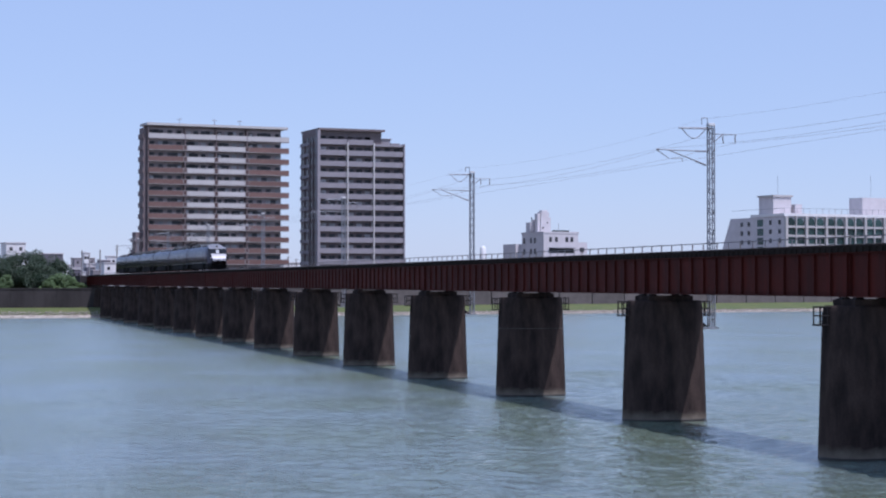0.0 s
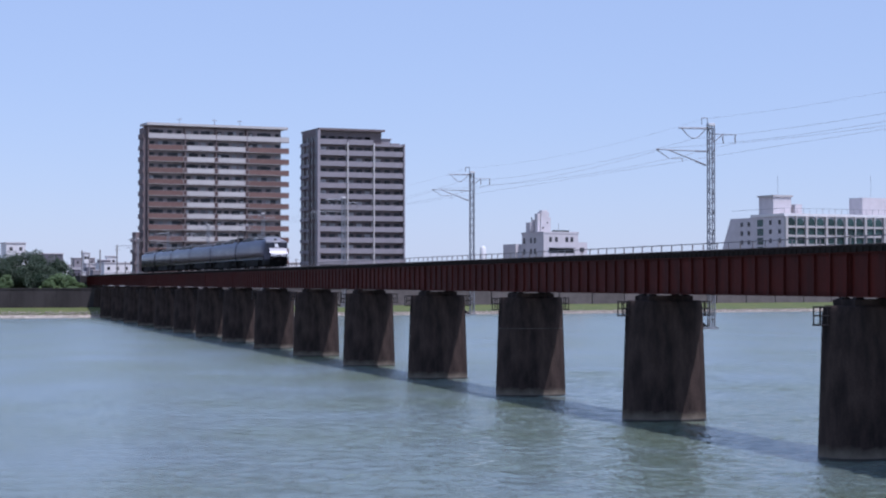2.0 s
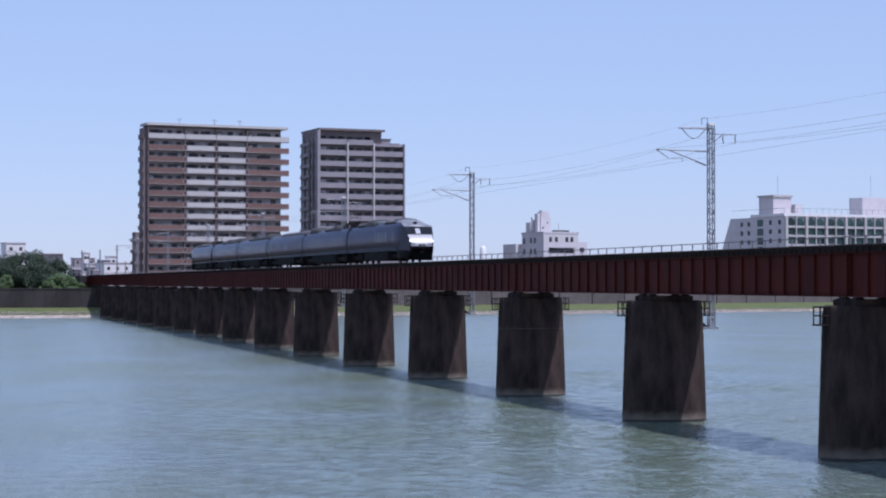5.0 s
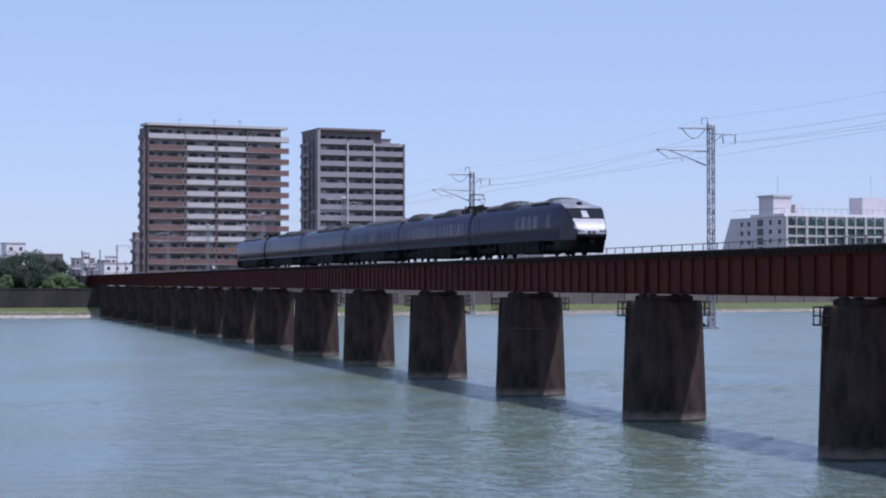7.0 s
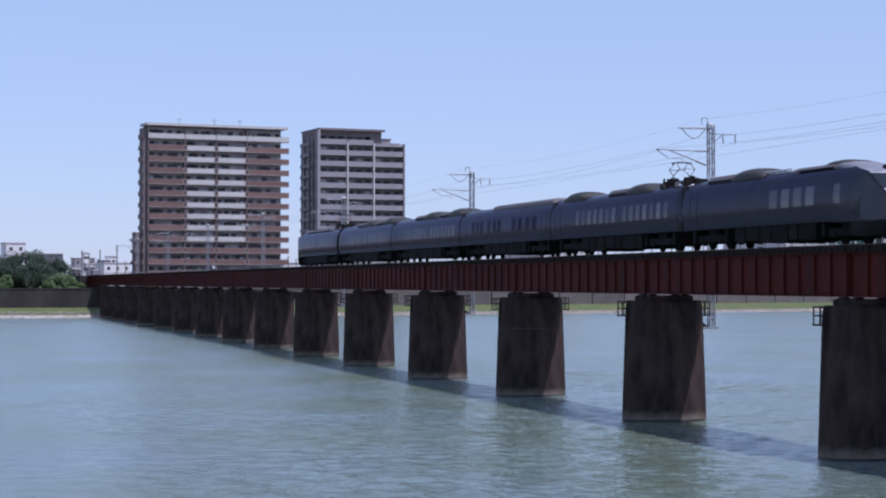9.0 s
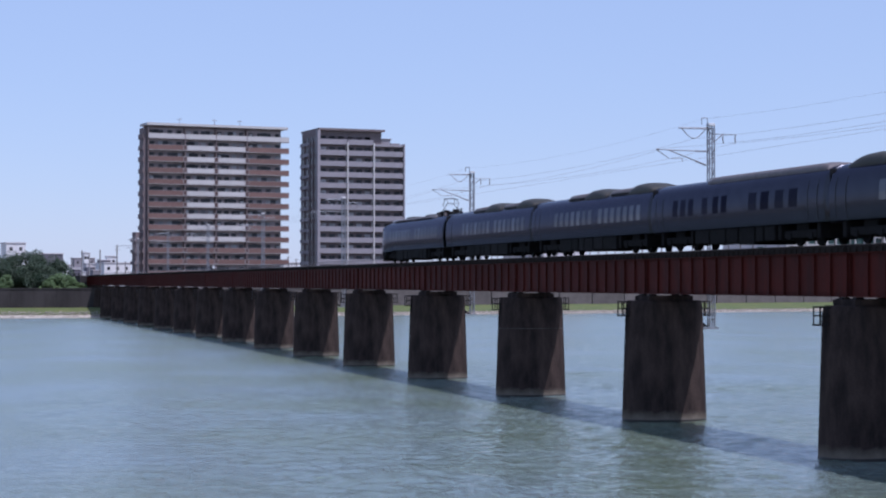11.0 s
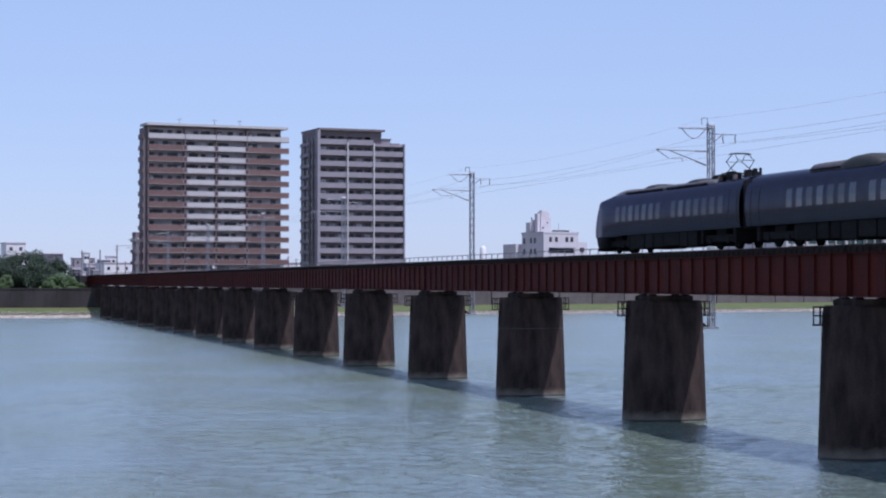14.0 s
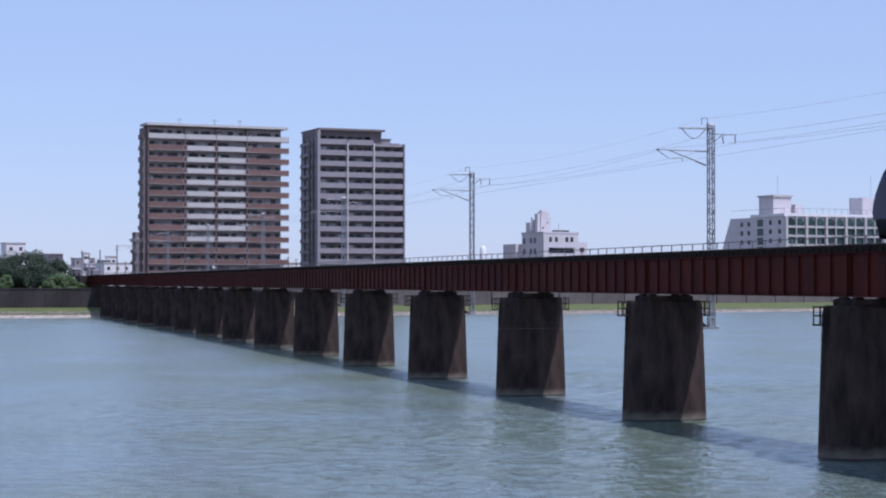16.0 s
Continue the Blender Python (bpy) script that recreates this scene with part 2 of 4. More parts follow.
# ---- the bridge ----
SPAN, FIRST = 22.77, 70.6
Z_TOP, Z_BOT, Z_PIER = 8.99, 7.03, 6.80


def stadium(a, r, z, n=12):
    ring = []
    for s in (1, -1):
        for i in range(n + 1):
            w = -math.pi / 2 + math.pi * i / n
            ring.append((s * (a + r * math.cos(w)), s * r * math.sin(w), z))
    return ring


def make_pier(at):
    t = thing("bridge_pier", at, "dark stained concrete bridge pier with rounded ends, standing in the river", "bridge pier", "piers of the bridge")
    bm = bmesh.new()
    rings = []
    for z, g in ((-3, 0.26), (-0.2, 0.25), (0.25, 0.245), (2, 0.19), (4, 0.12), (6.1, 0.05), (6.35, 0.03), (6.55, 0.0), (6.66, -0.06)):
        rings.append(stadium(0.99, 1.19 + g, z))
    loft(bm, rings)
    part("shaft", smooth(bm), M_PIER, t)
    bm = bmesh.new()
    loft(bm, [stadium(0.99, 1.449, -0.4), stadium(0.99, 1.446, 0.08), stadium(0.99, 1.44, 0.11)])
    part("waterline", smooth(bm), M_WET, t, "dark wet line at the water")
    part("bed_block", boxes((-1.32, 1.32, -1.02, 1.02, 6.62, 6.93), bevel=0.03), M_PIER, t, "dark bed block under the girders")
    for sx in (-1, 1):
        for sy in (-1, 1):
            part("bearing", boxes((sx * 0.98 - 0.22, sx * 0.98 + 0.22, sy * 0.62 - 0.26, sy * 0.62 + 0.26, 6.92, 6.97), (sx * 0.98 - 0.16, sx * 0.98 + 0.16, sy * 0.62 - 0.18, sy * 0.62 + 0.18, 6.97, 7.02)), M_CAGE, t, "dark steel bearing")
    post = mesh_of("post", bars([((0, 0, 5.78), (0, 0, 6.64))], 0.035), M_CAGE)
    arm = mesh_of("arm", bars([((0, 0, 0), (0.66, 0, 0))], 0.035), M_CAGE)
    for s in (-1, 1):
        cage = part("inspection_cage", bars([((s * 2.66, -0.32, 5.82), (s * 2.66, 0.32, 5.82))], 0.045), M_CAGE, t, "dark steel inspection cage")
        hang("rail", mesh_of("rail", bars([((s * 2.66, -0.3, 6.6), (s * 2.66, 0.3, 6.6))], 0.035), M_CAGE), cage)
        hang("rail", mesh_of("rail", bars([((s * 2.66, -0.3, 6.22), (s * 2.66, 0.3, 6.22))], 0.03), M_CAGE), cage)
        for y in (-0.29, 0.29):
            for x in (2.64, 2.30):
                hang("post", post, cage, (s * x, y, 0))
            for z in (5.82, 6.22, 6.6):
                hang("arm", arm, cage, pose(s * 2.0, y, z, rz=0 if s > 0 else 180))
    return t


def make_span(at, near):
    t = thing("girder_span", at, "rust-red riveted steel plate girder span resting on piers", "bridge girder", "girder spans of the bridge")
    h = SPAN / 2 - 0.06
    for s in (-1, 1):
        part("web", boxes((s * 1.0 - 0.012, s * 1.0 + 0.012, -h, h, Z_BOT + 0.03, Z_TOP - 0.03)), M_GIRDER, t)
        part("top_flange", boxes((s * 1.0 - 0.18, s * 1.0 + 0.18, -h, h, Z_TOP - 0.045, Z_TOP), (s * 1.0 - 0.024, s * 1.0 + 0.024, -h, h, Z_TOP - 0.2, Z_TOP - 0.05)), M_GIRDER, t)
        part("bottom_flange", boxes((s * 1.0 - 0.18, s * 1.0 + 0.18, -h, h, Z_BOT, Z_BOT + 0.045), (s * 1.0 - 0.024, s * 1.0 + 0.024, -h, h, Z_BOT + 0.05, Z_BOT + 0.2)), M_GIRDER, t)
    st = mesh_of("stiffener", boxes((-0.11, -0.015, -0.018, 0.018, Z_BOT + 0.05, Z_TOP - 0.05), (-0.03, -0.012, -0.06, 0.06, Z_BOT + 0.05, Z_TOP - 0.05)), M_GIRDER)
    n = 15
    for i in range(n + 1):
        y = -h + 0.1 + (2 * h - 0.2) * i / n
        hang("stiffener", st, t, (-1.0, y, 0))
    rows = []
    for i in range(0, n + 1, 3):
        y = -h + 0.1 + (2 * h - 0.2) * i / n
        rows += [((-0.95, y, Z_BOT + 0.2), (0.95, y, Z_TOP - 0.2)), ((0.95, y, Z_BOT + 0.2), (-0.95, y, Z_TOP - 0.2)), ((-0.95, y, Z_BOT + 0.2), (0.95, y, Z_BOT + 0.2))]
    part("cross_frames", bars(rows, 0.05, 4), M_GIRDER, t)
    ys = [-h + 0.2 + (2 * h - 0.4) * i / 40 for i in range(41)]
    if near:
        sl = mesh_of("sleeper", boxes((-1.25, 1.25, -0.1, 0.1, Z_TOP + 0.002, Z_TOP + 0.21)), M_TIMBER)
        for y in ys:
            hang("sleeper", sl, t, (0, y, 0))
    else:
        tagged(part("sleepers", boxes(*[(-1.25, 1.25, y - 0.1, y + 0.1, Z_TOP + 0.002, Z_TOP + 0.21) for y in ys]), M_TIMBER, t, "dark tarred timber sleepers"), kind="stuff")
    part("deck_board", boxes((-0.45, 0.45, -h, h, Z_TOP + 0.212, Z_TOP + 0.25), (-1.02, -0.62, -h, h, Z_TOP + 0.212, Z_TOP + 0.25), (0.62, 1.24, -h, h, Z_TOP + 0.212, Z_TOP + 0.25)), M_TIMBER, t)
    part("side_board", boxes((-1.2, -1.17, -h, h, Z_TOP + 0.004, Z_TOP + 0.2)), M_TIMBER, t)
    part("guard_timber", boxes((-1.24, -1.06, -h, h, Z_TOP + 0.212, Z_TOP + 0.30)), M_TIMBER, t)
    # walkway on brackets along the far side
    part("walkway", boxes((1.28, 2.85, -h, h, Z_TOP + 0.05, Z_TOP + 0.11)), M_CAGE, t, "dark steel walkway")
    for i in range(0, n + 1, 3):
        y = -h + 0.1 + (2 * h - 0.2) * i / n
        part("walkway_bracket", bars([((1.02, y, Z_TOP - 0.12), (2.85, y, Z_TOP + 0.0)), ((1.02, y, Z_TOP - 1.0), (2.5, y, Z_TOP - 0.06))], 0.04, 4), M_CAGE, t)
    return t


def make_railing(at):
    t = thing("walkway_railing", at, "thin weathered steel handrail on posts along the bridge walkway", "railing", "railings of the bridge")
    h = SPAN / 2 - 0.06
    n = 15
    me = mesh_of("post", boxes((-0.028, 0.028, -0.028, 0.028, Z_TOP + 0.11, Z_TOP + 0.85)), M_RAILING)
    for i in range(n):
        hang("post", me, t, (2.82, -h + 0.1 + (2 * h - 0.2) * (i + 0.5) / n, 0))
    part("top_rail", boxes((2.79, 2.85, -h, h, Z_TOP + 0.85, Z_TOP + 0.90)), M_RAILING, t)
    part("middle_rail", boxes((2.80, 2.84, -h, h, Z_TOP + 0.48, Z_TOP + 0.505)), M_RAILING, t)
    return t


MAST_X = 2.88


def make_mast(at):
    """Lattice mast with a cantilever towards the track and a feeder arm outwards."""
    t = thing("catenary_mast", at, "grey galvanised lattice mast carrying the overhead wires", "catenary mast", "masts of the overhead line")
    z0, z1, w = 5.15, 16.5, 0.15
    for sx in (-1, 1):
        for sy in (-1, 1):
            part("leg", boxes((sx * w - 0.03, sx * w + 0.03, sy * w - 0.03, sy * w + 0.03, z0, z1)), M_GALV, t)
    rows = []
    k = 20
    for i in range(k):
        a, b = z0 + (z1 - z0) * i / k, z0 + (z1 - z0) * (i + 1) / k
        s = 1 if i % 2 else -1
        for e in (-w, w):
            rows += [((s * w, e, a), (-s * w, e, b)), ((e, s * w, a), (e, -s * w, b))]
    part("lattice", bars(rows, 0.02, 4), M_GALV, t)
    part("cap", boxes((-0.2, 0.2, -0.2, 0.2, z1, z1 + 0.14), bevel=0.02), M_CAP, t, "pale mast cap")
    part("foot_plate", boxes((-0.75, 0.3, -0.32, 0.32, z0 - 0.1, z0)), M_GALV, t)
    for y in (-0.25, 0.25):
        part("foot_bracket", bars([((-0.3, y, z0), (-1.0, y, z0 + 0.45))], 0.05, 4), M_CAGE, t)
    # upper arm with its bow
    part("upper_arm", bars([((-1.95, 0, 16.33), (0, 0, 16.33)), ((-1.95, 0, 16.36), (-0.2, 0, 16.39))], 0.035), M_GALV, t)
    bow = [(-1.75 + 1.4 * i / 8, 0, 16.3 - 0.52 * math.sin(math.pi * i / 8)) for i in range(9)]
    part("bow", bars(list(zip(bow, bow[1:])), 0.028), M_GALV, t)
    part("top_frame", bars([((-0.55, 0, 16.55), (-0.55, 0, 16.95)), ((-0.55, 0, 16.95), (-0.2, 0, 16.95)), ((-0.2, 0, 16.95), (-0.2, 0, 16.5))], 0.025), M_GALV, t)
    # cantilever
    part("cantilever_tube", bars([((-0.2, 0, 15.05), (-3.35, 0, 15.12))], 0.035), M_GALV, t)
    part("strut", bars([((-0.2, 0, 14.25), (-2.6, 0, 15.1))], 0.035), M_GALV, t)
    part("steady_arm", bars([((-3.35, 0, 15.12), (-2.55, 0, 14.62)), ((-2.45, 0, 14.62), (-1.7, 0, 14.66)), ((-1.75, 0, 14.66), (-1.75, 0, 14.45))], 0.024), M_GALV, t)
    for z, dz in ((15.05, 0.02), (14.25, 0.3)):
        bm = bmesh.new()
        for i in range(5):
            p = Vector((-0.35 - 0.13 * i, 0, z + dz * (0.15 + 0.13 * i)))
            bar(bm, p, p + Vector((-0.06, 0, 0.06 * dz)), 0.05, 8)
        part("insulator", bm, M_INSUL, t)
    # feeder arm
    part("feeder_arm", bars([((0.2, 0, 16.05), (1.55, 0, 16.05)), ((0.2, 0, 15.6), (0.75, 0, 16.05))], 0.03), M_GALV, t)
    for x, z in ((0.75, 15.55), (1.5, 15.55)):
        part("hanger", bars([((x, 0, 16.05), (x, 0, z + 0.3)), ((x - 0.02, 0, z + 0.3), (x + 0.02, 0, z))], 0.03), M_INSUL, t)
    return t


def wire(name, pts, r, label, group):
    bm = bmesh.new()
    rings = []
    for p in pts:
        rings.append([(p[0] + r * math.cos(i * math.tau / 4), p[1], p[2] + r * math.sin(i * math.tau / 4)) for i in range(4)])
    loft(bm, rings)
    tagged(new(name, mesh_of(name, bm, M_WIRE)), label, "cable", group)


def bridge():
    pier = make_pier((0, FIRST, 0))
    ks = [k for k in range(-3, 17)]
    for k in ks:
        if k:
            p = copy_thing(pier, Matrix.Translation((0, FIRST + k * SPAN, 0)))
            if k == 2:
                bm = bmesh.new()
                loft(bm, [stadium(0.99, 1.19 + 0.108, 4.54), stadium(0.99, 1.19 + 0.106, 4.6)])
                part("mortar_line", smooth(bm), M_MORTAR, p, "pale construction joint")
    mid = FIRST + SPAN / 2
    near, far = make_span((0, mid, 0), True), make_span((0, mid + 7 * SPAN, 0), False)
    rail = make_railing((0, mid, 0))
    for k in ks[:-1]:
        if k not in (0, 7):
            copy_thing(near if 0 < k < 7 else far, Matrix.Translation((0, mid + k * SPAN, 0)))
        if k:
            copy_thing(rail, Matrix.Translation((0, mid + k * SPAN, 0)))
    mast = make_mast((MAST_X, FIRST + SPAN, 0))
    for k in (-1, 3, 5, 7, 9, 11, 13):
        copy_thing(mast, Matrix.Translation((MAST_X, FIRST + k * SPAN, 0)))
    for s in (-1, 1):
        x = s * 0.5335
        bm = boxes((x - 0.032, x + 0.032, -330, 800, 9.32, 9.36), (x - 0.008, x + 0.008, -330, 800, 9.22, 9.32), (x - 0.062, x + 0.062, -330, 800, 9.202, 9.22))
        tagged(new("rail", mesh_of("rail", bm, M_RAIL)), "rusty steel running rail on timber sleepers", "rail", "rails of the track")
    # embankments at both ends carry the line on
    for name, y0, y1 in (("near_abutment", -340, FIRST - 3 * SPAN - 0.6), ("far_abutment", FIRST + 16 * SPAN + 0.6, 820)):
        part_of = boxes((-2.6, 2.9, y0, y1, -2.0, Z_TOP + 0.2))
        tagged(new(name, mesh_of(name, part_of, M_LEVEE)), "weathered concrete abutment and railway embankment", "abutment", kind="structure")
    # overhead wires, span by span
    for i, k in enumerate((-1, 1, 3, 5, 7, 9, 11)):
        a, b = FIRST + k * SPAN, FIRST + (k + 2) * SPAN
        n = 12
        ys = [a + (b - a) * j / n for j in range(n + 1)]
        sag = [4 * (j / n) * (1 - j / n) for j in range(n + 1)]
        wire("contact_wire", [(0.15, y, 14.32) for y in ys], 0.0066, "thin contact wire above the track", "overhead wires")
        wire("messenger_wire", [(0.15, y, 15.2 - 0.55 * s) for y, s in zip(ys, sag)], 0.0066, "thin messenger wire above the track", "overhead wires")
        wire("feeder_wire", [(MAST_X + 1.5, y, 15.55 - 0.4 * s) for y, s in zip(ys, sag)], 0.007, "thin feeder wire beside the masts", "overhead wires")
        wire("earth_wire", [(MAST_X - 0.4, y, 16.9 - 0.5 * s) for y, s in zip(ys, sag)], 0.0045, "thin earth wire along the mast tops", "overhead wires")
        wire("feeder_wire", [(MAST_X - 1.05, y, 15.75 - 0.45 * s) for y, s in zip(ys, sag)], 0.0066, "thin feeder wire above the track", "overhead wires")


# ---- the train ----
M_CAR = mat("dark_metallic_grey_paint", (0.060, 0.061, 0.070), 0.2, 1.0, var=0.14, scale=1.2, fine=1.7, bump=0.008, spec=0.5)
M_CAR.node_tree.nodes["Principled BSDF"].inputs["Specular Tint"].default_value = (0.55, 0.55, 0.62, 1)
M_SILVER = mat("silver_front_paint", (0.31, 0.31, 0.32), 0.45, 0.25, var=0.06, scale=2, bump=0.0, coat=0.3)
M_GLASS = mat("smoked_glass", (0.012, 0.013, 0.016), 0.08, var=0.05, bump=0.0)
M_GLASS.node_tree.nodes["Principled BSDF"].inputs["Specular IOR Level"].default_value = 0.35
M_PANE = mat("car_window_glass", (0.145, 0.145, 0.152), 0.14, 1.0, var=0.2, scale=2, bump=0.0, rnd=0.22, spec=0.5)
M_PANE.node_tree.nodes["Principled BSDF"].inputs["Specular Tint"].default_value = (0.55, 0.55, 0.6, 1)
M_DARKPANE = mat("dark_car_window_glass", (0.022, 0.022, 0.026), 0.14, 1.0, var=0.2, scale=2, bump=0.0, rnd=0.3, spec=0.5)
M_DARKPANE.node_tree.nodes["Principled BSDF"].inputs["Specular Tint"].default_value = (0.5, 0.5, 0.55, 1)
M_UNDER = mat("grimy_underframe", (0.013, 0.012, 0.012), 0.85, spec=0.1, var=0.4, scale=3, rnd=0.3)
M_HOOD = mat("grey_hood_paint", (0.23, 0.23, 0.245), 0.45, 0.2, var=0.06, scale=2, bump=0.0)
M_ROOFBOX = mat("dull_roof_casing", (0.17, 0.15, 0.15), 0.6, 0.2, var=0.3, scale=2)
M_HUMP = mat("dark_roof_cowl", (0.055, 0.052, 0.045), 0.6, 0.1, var=0.3, scale=2)
M_SLOT = mat("black_louvre", (0.008, 0.008, 0.009), 0.8, var=0.2, spec=0.1)
M_CAB_LIGHT = mat("pale_cab_light", (0.42, 0.43, 0.43), 0.6, var=0.1, bump=0.0)
M_RUBBER = mat("black_rubber", (0.012, 0.012, 0.014), 0.8, var=0.2)
M_ROOFWHITE = mat("white_roof_paint", (0.72, 0.71, 0.70), 0.6, var=0.06, scale=0.5, fine=3)
M_LAMP = mat("headlamp_glass", (0.5, 0.5, 0.52), 0.1, var=0.05, bump=0.0)
RAIL_Z = 9.36
PROFILE = ((1.345, 1.0), (1.375, 1.05), (1.42, 1.3), (1.462, 1.75), (1.465, 2.1), (1.43, 2.5), (1.37, 2.8), (1.26, 3.08), (1.08, 3.3), (0.82, 3.47), (0.45, 3.58), (0.0, 3.62))


def ring(y, w=1.0, top=3.62, bot=1.0):
    pts = [(x * w, y, bot + (z - 1.0) * (top - bot) / 2.62) for x, z in PROFILE]
    return pts + [(-x, yy, z) for x, yy, z in reversed(pts[:-1])]


def side_x(z):
    for (xa, za), (xb, zb) in zip(PROFILE, PROFILE[1:]):
        if za <= z <= zb:
            return xa + (xb - xa) * (z - za) / (zb - za)
    return 0.0


def plate_mesh(name, w, z0, z1, material, out=0.008, n=5):
    """A plate that follows the bodyside's curve, on the +x side."""
    bm = bmesh.new()
    rings = []
    for y in (-w / 2, w / 2):
        outer = [(side_x(z0 + (z1 - z0) * i / n) + out, y, z0 + (z1 - z0) * i / n) for i in range(n + 1)]
        inner = [(x - out - 0.02, y, z) for x, y, z in reversed(outer)]
        rings.append(outer + inner)
    loft(bm, rings)
    return mesh_of(name, bm, material)


MESHES = {}


def shared(name, make):
    if name not in MESHES:
        MESHES[name] = make()
    return MESHES[name]


def arch_section(y, w, base, rise):
    """A low roof section: upright cheeks and a gently crowned top."""
    return [(-w, y, base), (w, y, base), (w * 0.99, y, base + rise * 0.62), (w * 0.86, y, base + rise * 0.86), (w * 0.45, y, base + rise * 0.98),
            (0.0, y, base + rise), (-w * 0.45, y, base + rise * 0.98), (-w * 0.86, y, base + rise * 0.86), (-w * 0.99, y, base + rise * 0.62)]


def roof_casing_mesh():
    """The flat casing, with a sloped leading edge."""
    bm = bmesh.new()
    loft(bm, [arch_section(y, 1.02, 3.2, h) for y, h in ((-3.1, 0.22), (-3.0, 0.44), (-2.8, 0.55), (-2.4, 0.58), (0.6, 0.58))])
    return mesh_of("roof_unit", smooth(bm, 0.5), M_ROOFBOX)


def hump_mesh():
    """The rounded cowl that stands against the casing's end."""
    bm = bmesh.new()
    rows = []
    for i in range(13):
        u = i / 12
        rows.append(arch_section(3.35 * u, 1.07, 3.15, 0.34 + 0.45 * math.sin(math.pi * (0.12 + 0.86 * u)) ** 0.75))
    loft(bm, rows)
    return mesh_of("cowl", smooth(bm, 0.5), M_HUMP)


def roof_unit(car, y):
    u = hang("roof_unit", shared("roof_unit", roof_casing_mesh), car, pose(0, y, 0, rz=180), "dull grey-brown roof casing")
    hang("cowl", shared("cowl", hump_mesh), u, None, "dark rounded cowl")
    for x in (-1.025, 1.025):
        hang("louvre", shared("louvre", lambda: mesh_of("louvre", boxes((-0.025, 0.025, -2.8, 0.1, 3.37, 3.46)), M_SLOT)), u, (x, 0, 0), "black louvre")


def long_casing(car, y):
    def make():
        bm = bmesh.new()
        loft(bm, [arch_section(yy, 1.02, 3.2, h) for yy, h in ((-6.5, 0.24), (-6.3, 0.48), (-5.8, 0.56), (5.6, 0.56), (6.2, 0.48), (6.4, 0.22))])
        return mesh_of("roof_casing", smooth(bm, 0.5), M_ROOFBOX)
    hang("roof_casing", shared("roof_casing", make), car, (0, y, 0), "long dull roof casing")


def low_fairing(car, y, cowl_at, half=3.6):
    """The driving car's long low casing with one small cowl."""
    def casing():
        bm = bmesh.new()
        loft(bm, [arch_section(yy, 1.0, 3.2, h) for yy, h in ((-half, 0.24), (0.25 - half, 0.40), (0.7 - half, 0.46), (half - 0.7, 0.46), (half - 0.2, 0.40), (half, 0.24))])
        return mesh_of("roof_fairing", smooth(bm, 0.5), M_ROOFBOX)

    def cowl():
        bm = bmesh.new()
        loft(bm, [arch_section(-1.1 + 2.2 * i / 10, 0.9, 3.3, 0.28 + 0.22 * math.sin(math.pi * (0.05 + 0.09 * i)) ** 0.7) for i in range(11)])
        return mesh_of("cowl", smooth(bm, 0.5), M_HUMP)
    f = hang("roof_fairing", shared("roof_fairing%.1f" % half, casing), car, (0, y, 0), "dull low roof fairing")
    hang("cowl", shared("small_cowl", cowl), f, (0, cowl_at, 0), "dark rounded cowl")
    for x in (-1.005, 1.005):
        hang("louvre", shared("long_louvre%.1f" % half, lambda: mesh_of("louvre", boxes((-0.035, 0.035, 1.0 - half, half - 1.0, 3.36, 3.45)), M_SLOT)), f, (x, 0, 0), "black louvre")


def bogie(car, y):
    b = hang("bogie", shared("bogie", lambda: mesh_of("bogie", boxes((-1.12, -0.98, -1.6, 1.6, 0.36, 0.72), (0.98, 1.12, -1.6, 1.6, 0.36, 0.72), (-1.0, 1.0, -0.6, 0.6, 0.4, 1.0), (-1.2, 1.2, -2.1, -1.75, 0.3, 1.0), (-1.2, 1.2, 1.75, 2.1, 0.3, 1.0),
             *[(sx - 0.12, sx + 0.12, sy - 0.2, sy + 0.2, 0.28, 0.6) for sx in (-1.05, 1.05) for sy in (-1.05, 1.05)], bevel=0.03), M_UNDER)), car, (0, y, 0), "grimy dark bogie")

    def wheel_mesh():
        bm = bmesh.new()
        for x in (-0.56, 0.56):
            s = 1 if x > 0 else -1
            bar(bm, (x - s * 0.07, 0, 0), (x + s * 0.055, 0, 0), 0.43, 20)
        bar(bm, (-0.9, 0, 0), (0.9, 0, 0), 0.09, 8)
        return mesh_of("wheelset", bm, M_UNDER)
    for s in (-1.05, 1.05):
        hang("wheelset", shared("wheelset", wheel_mesh), b, (0, s, 0.43), "dark steel wheelset")


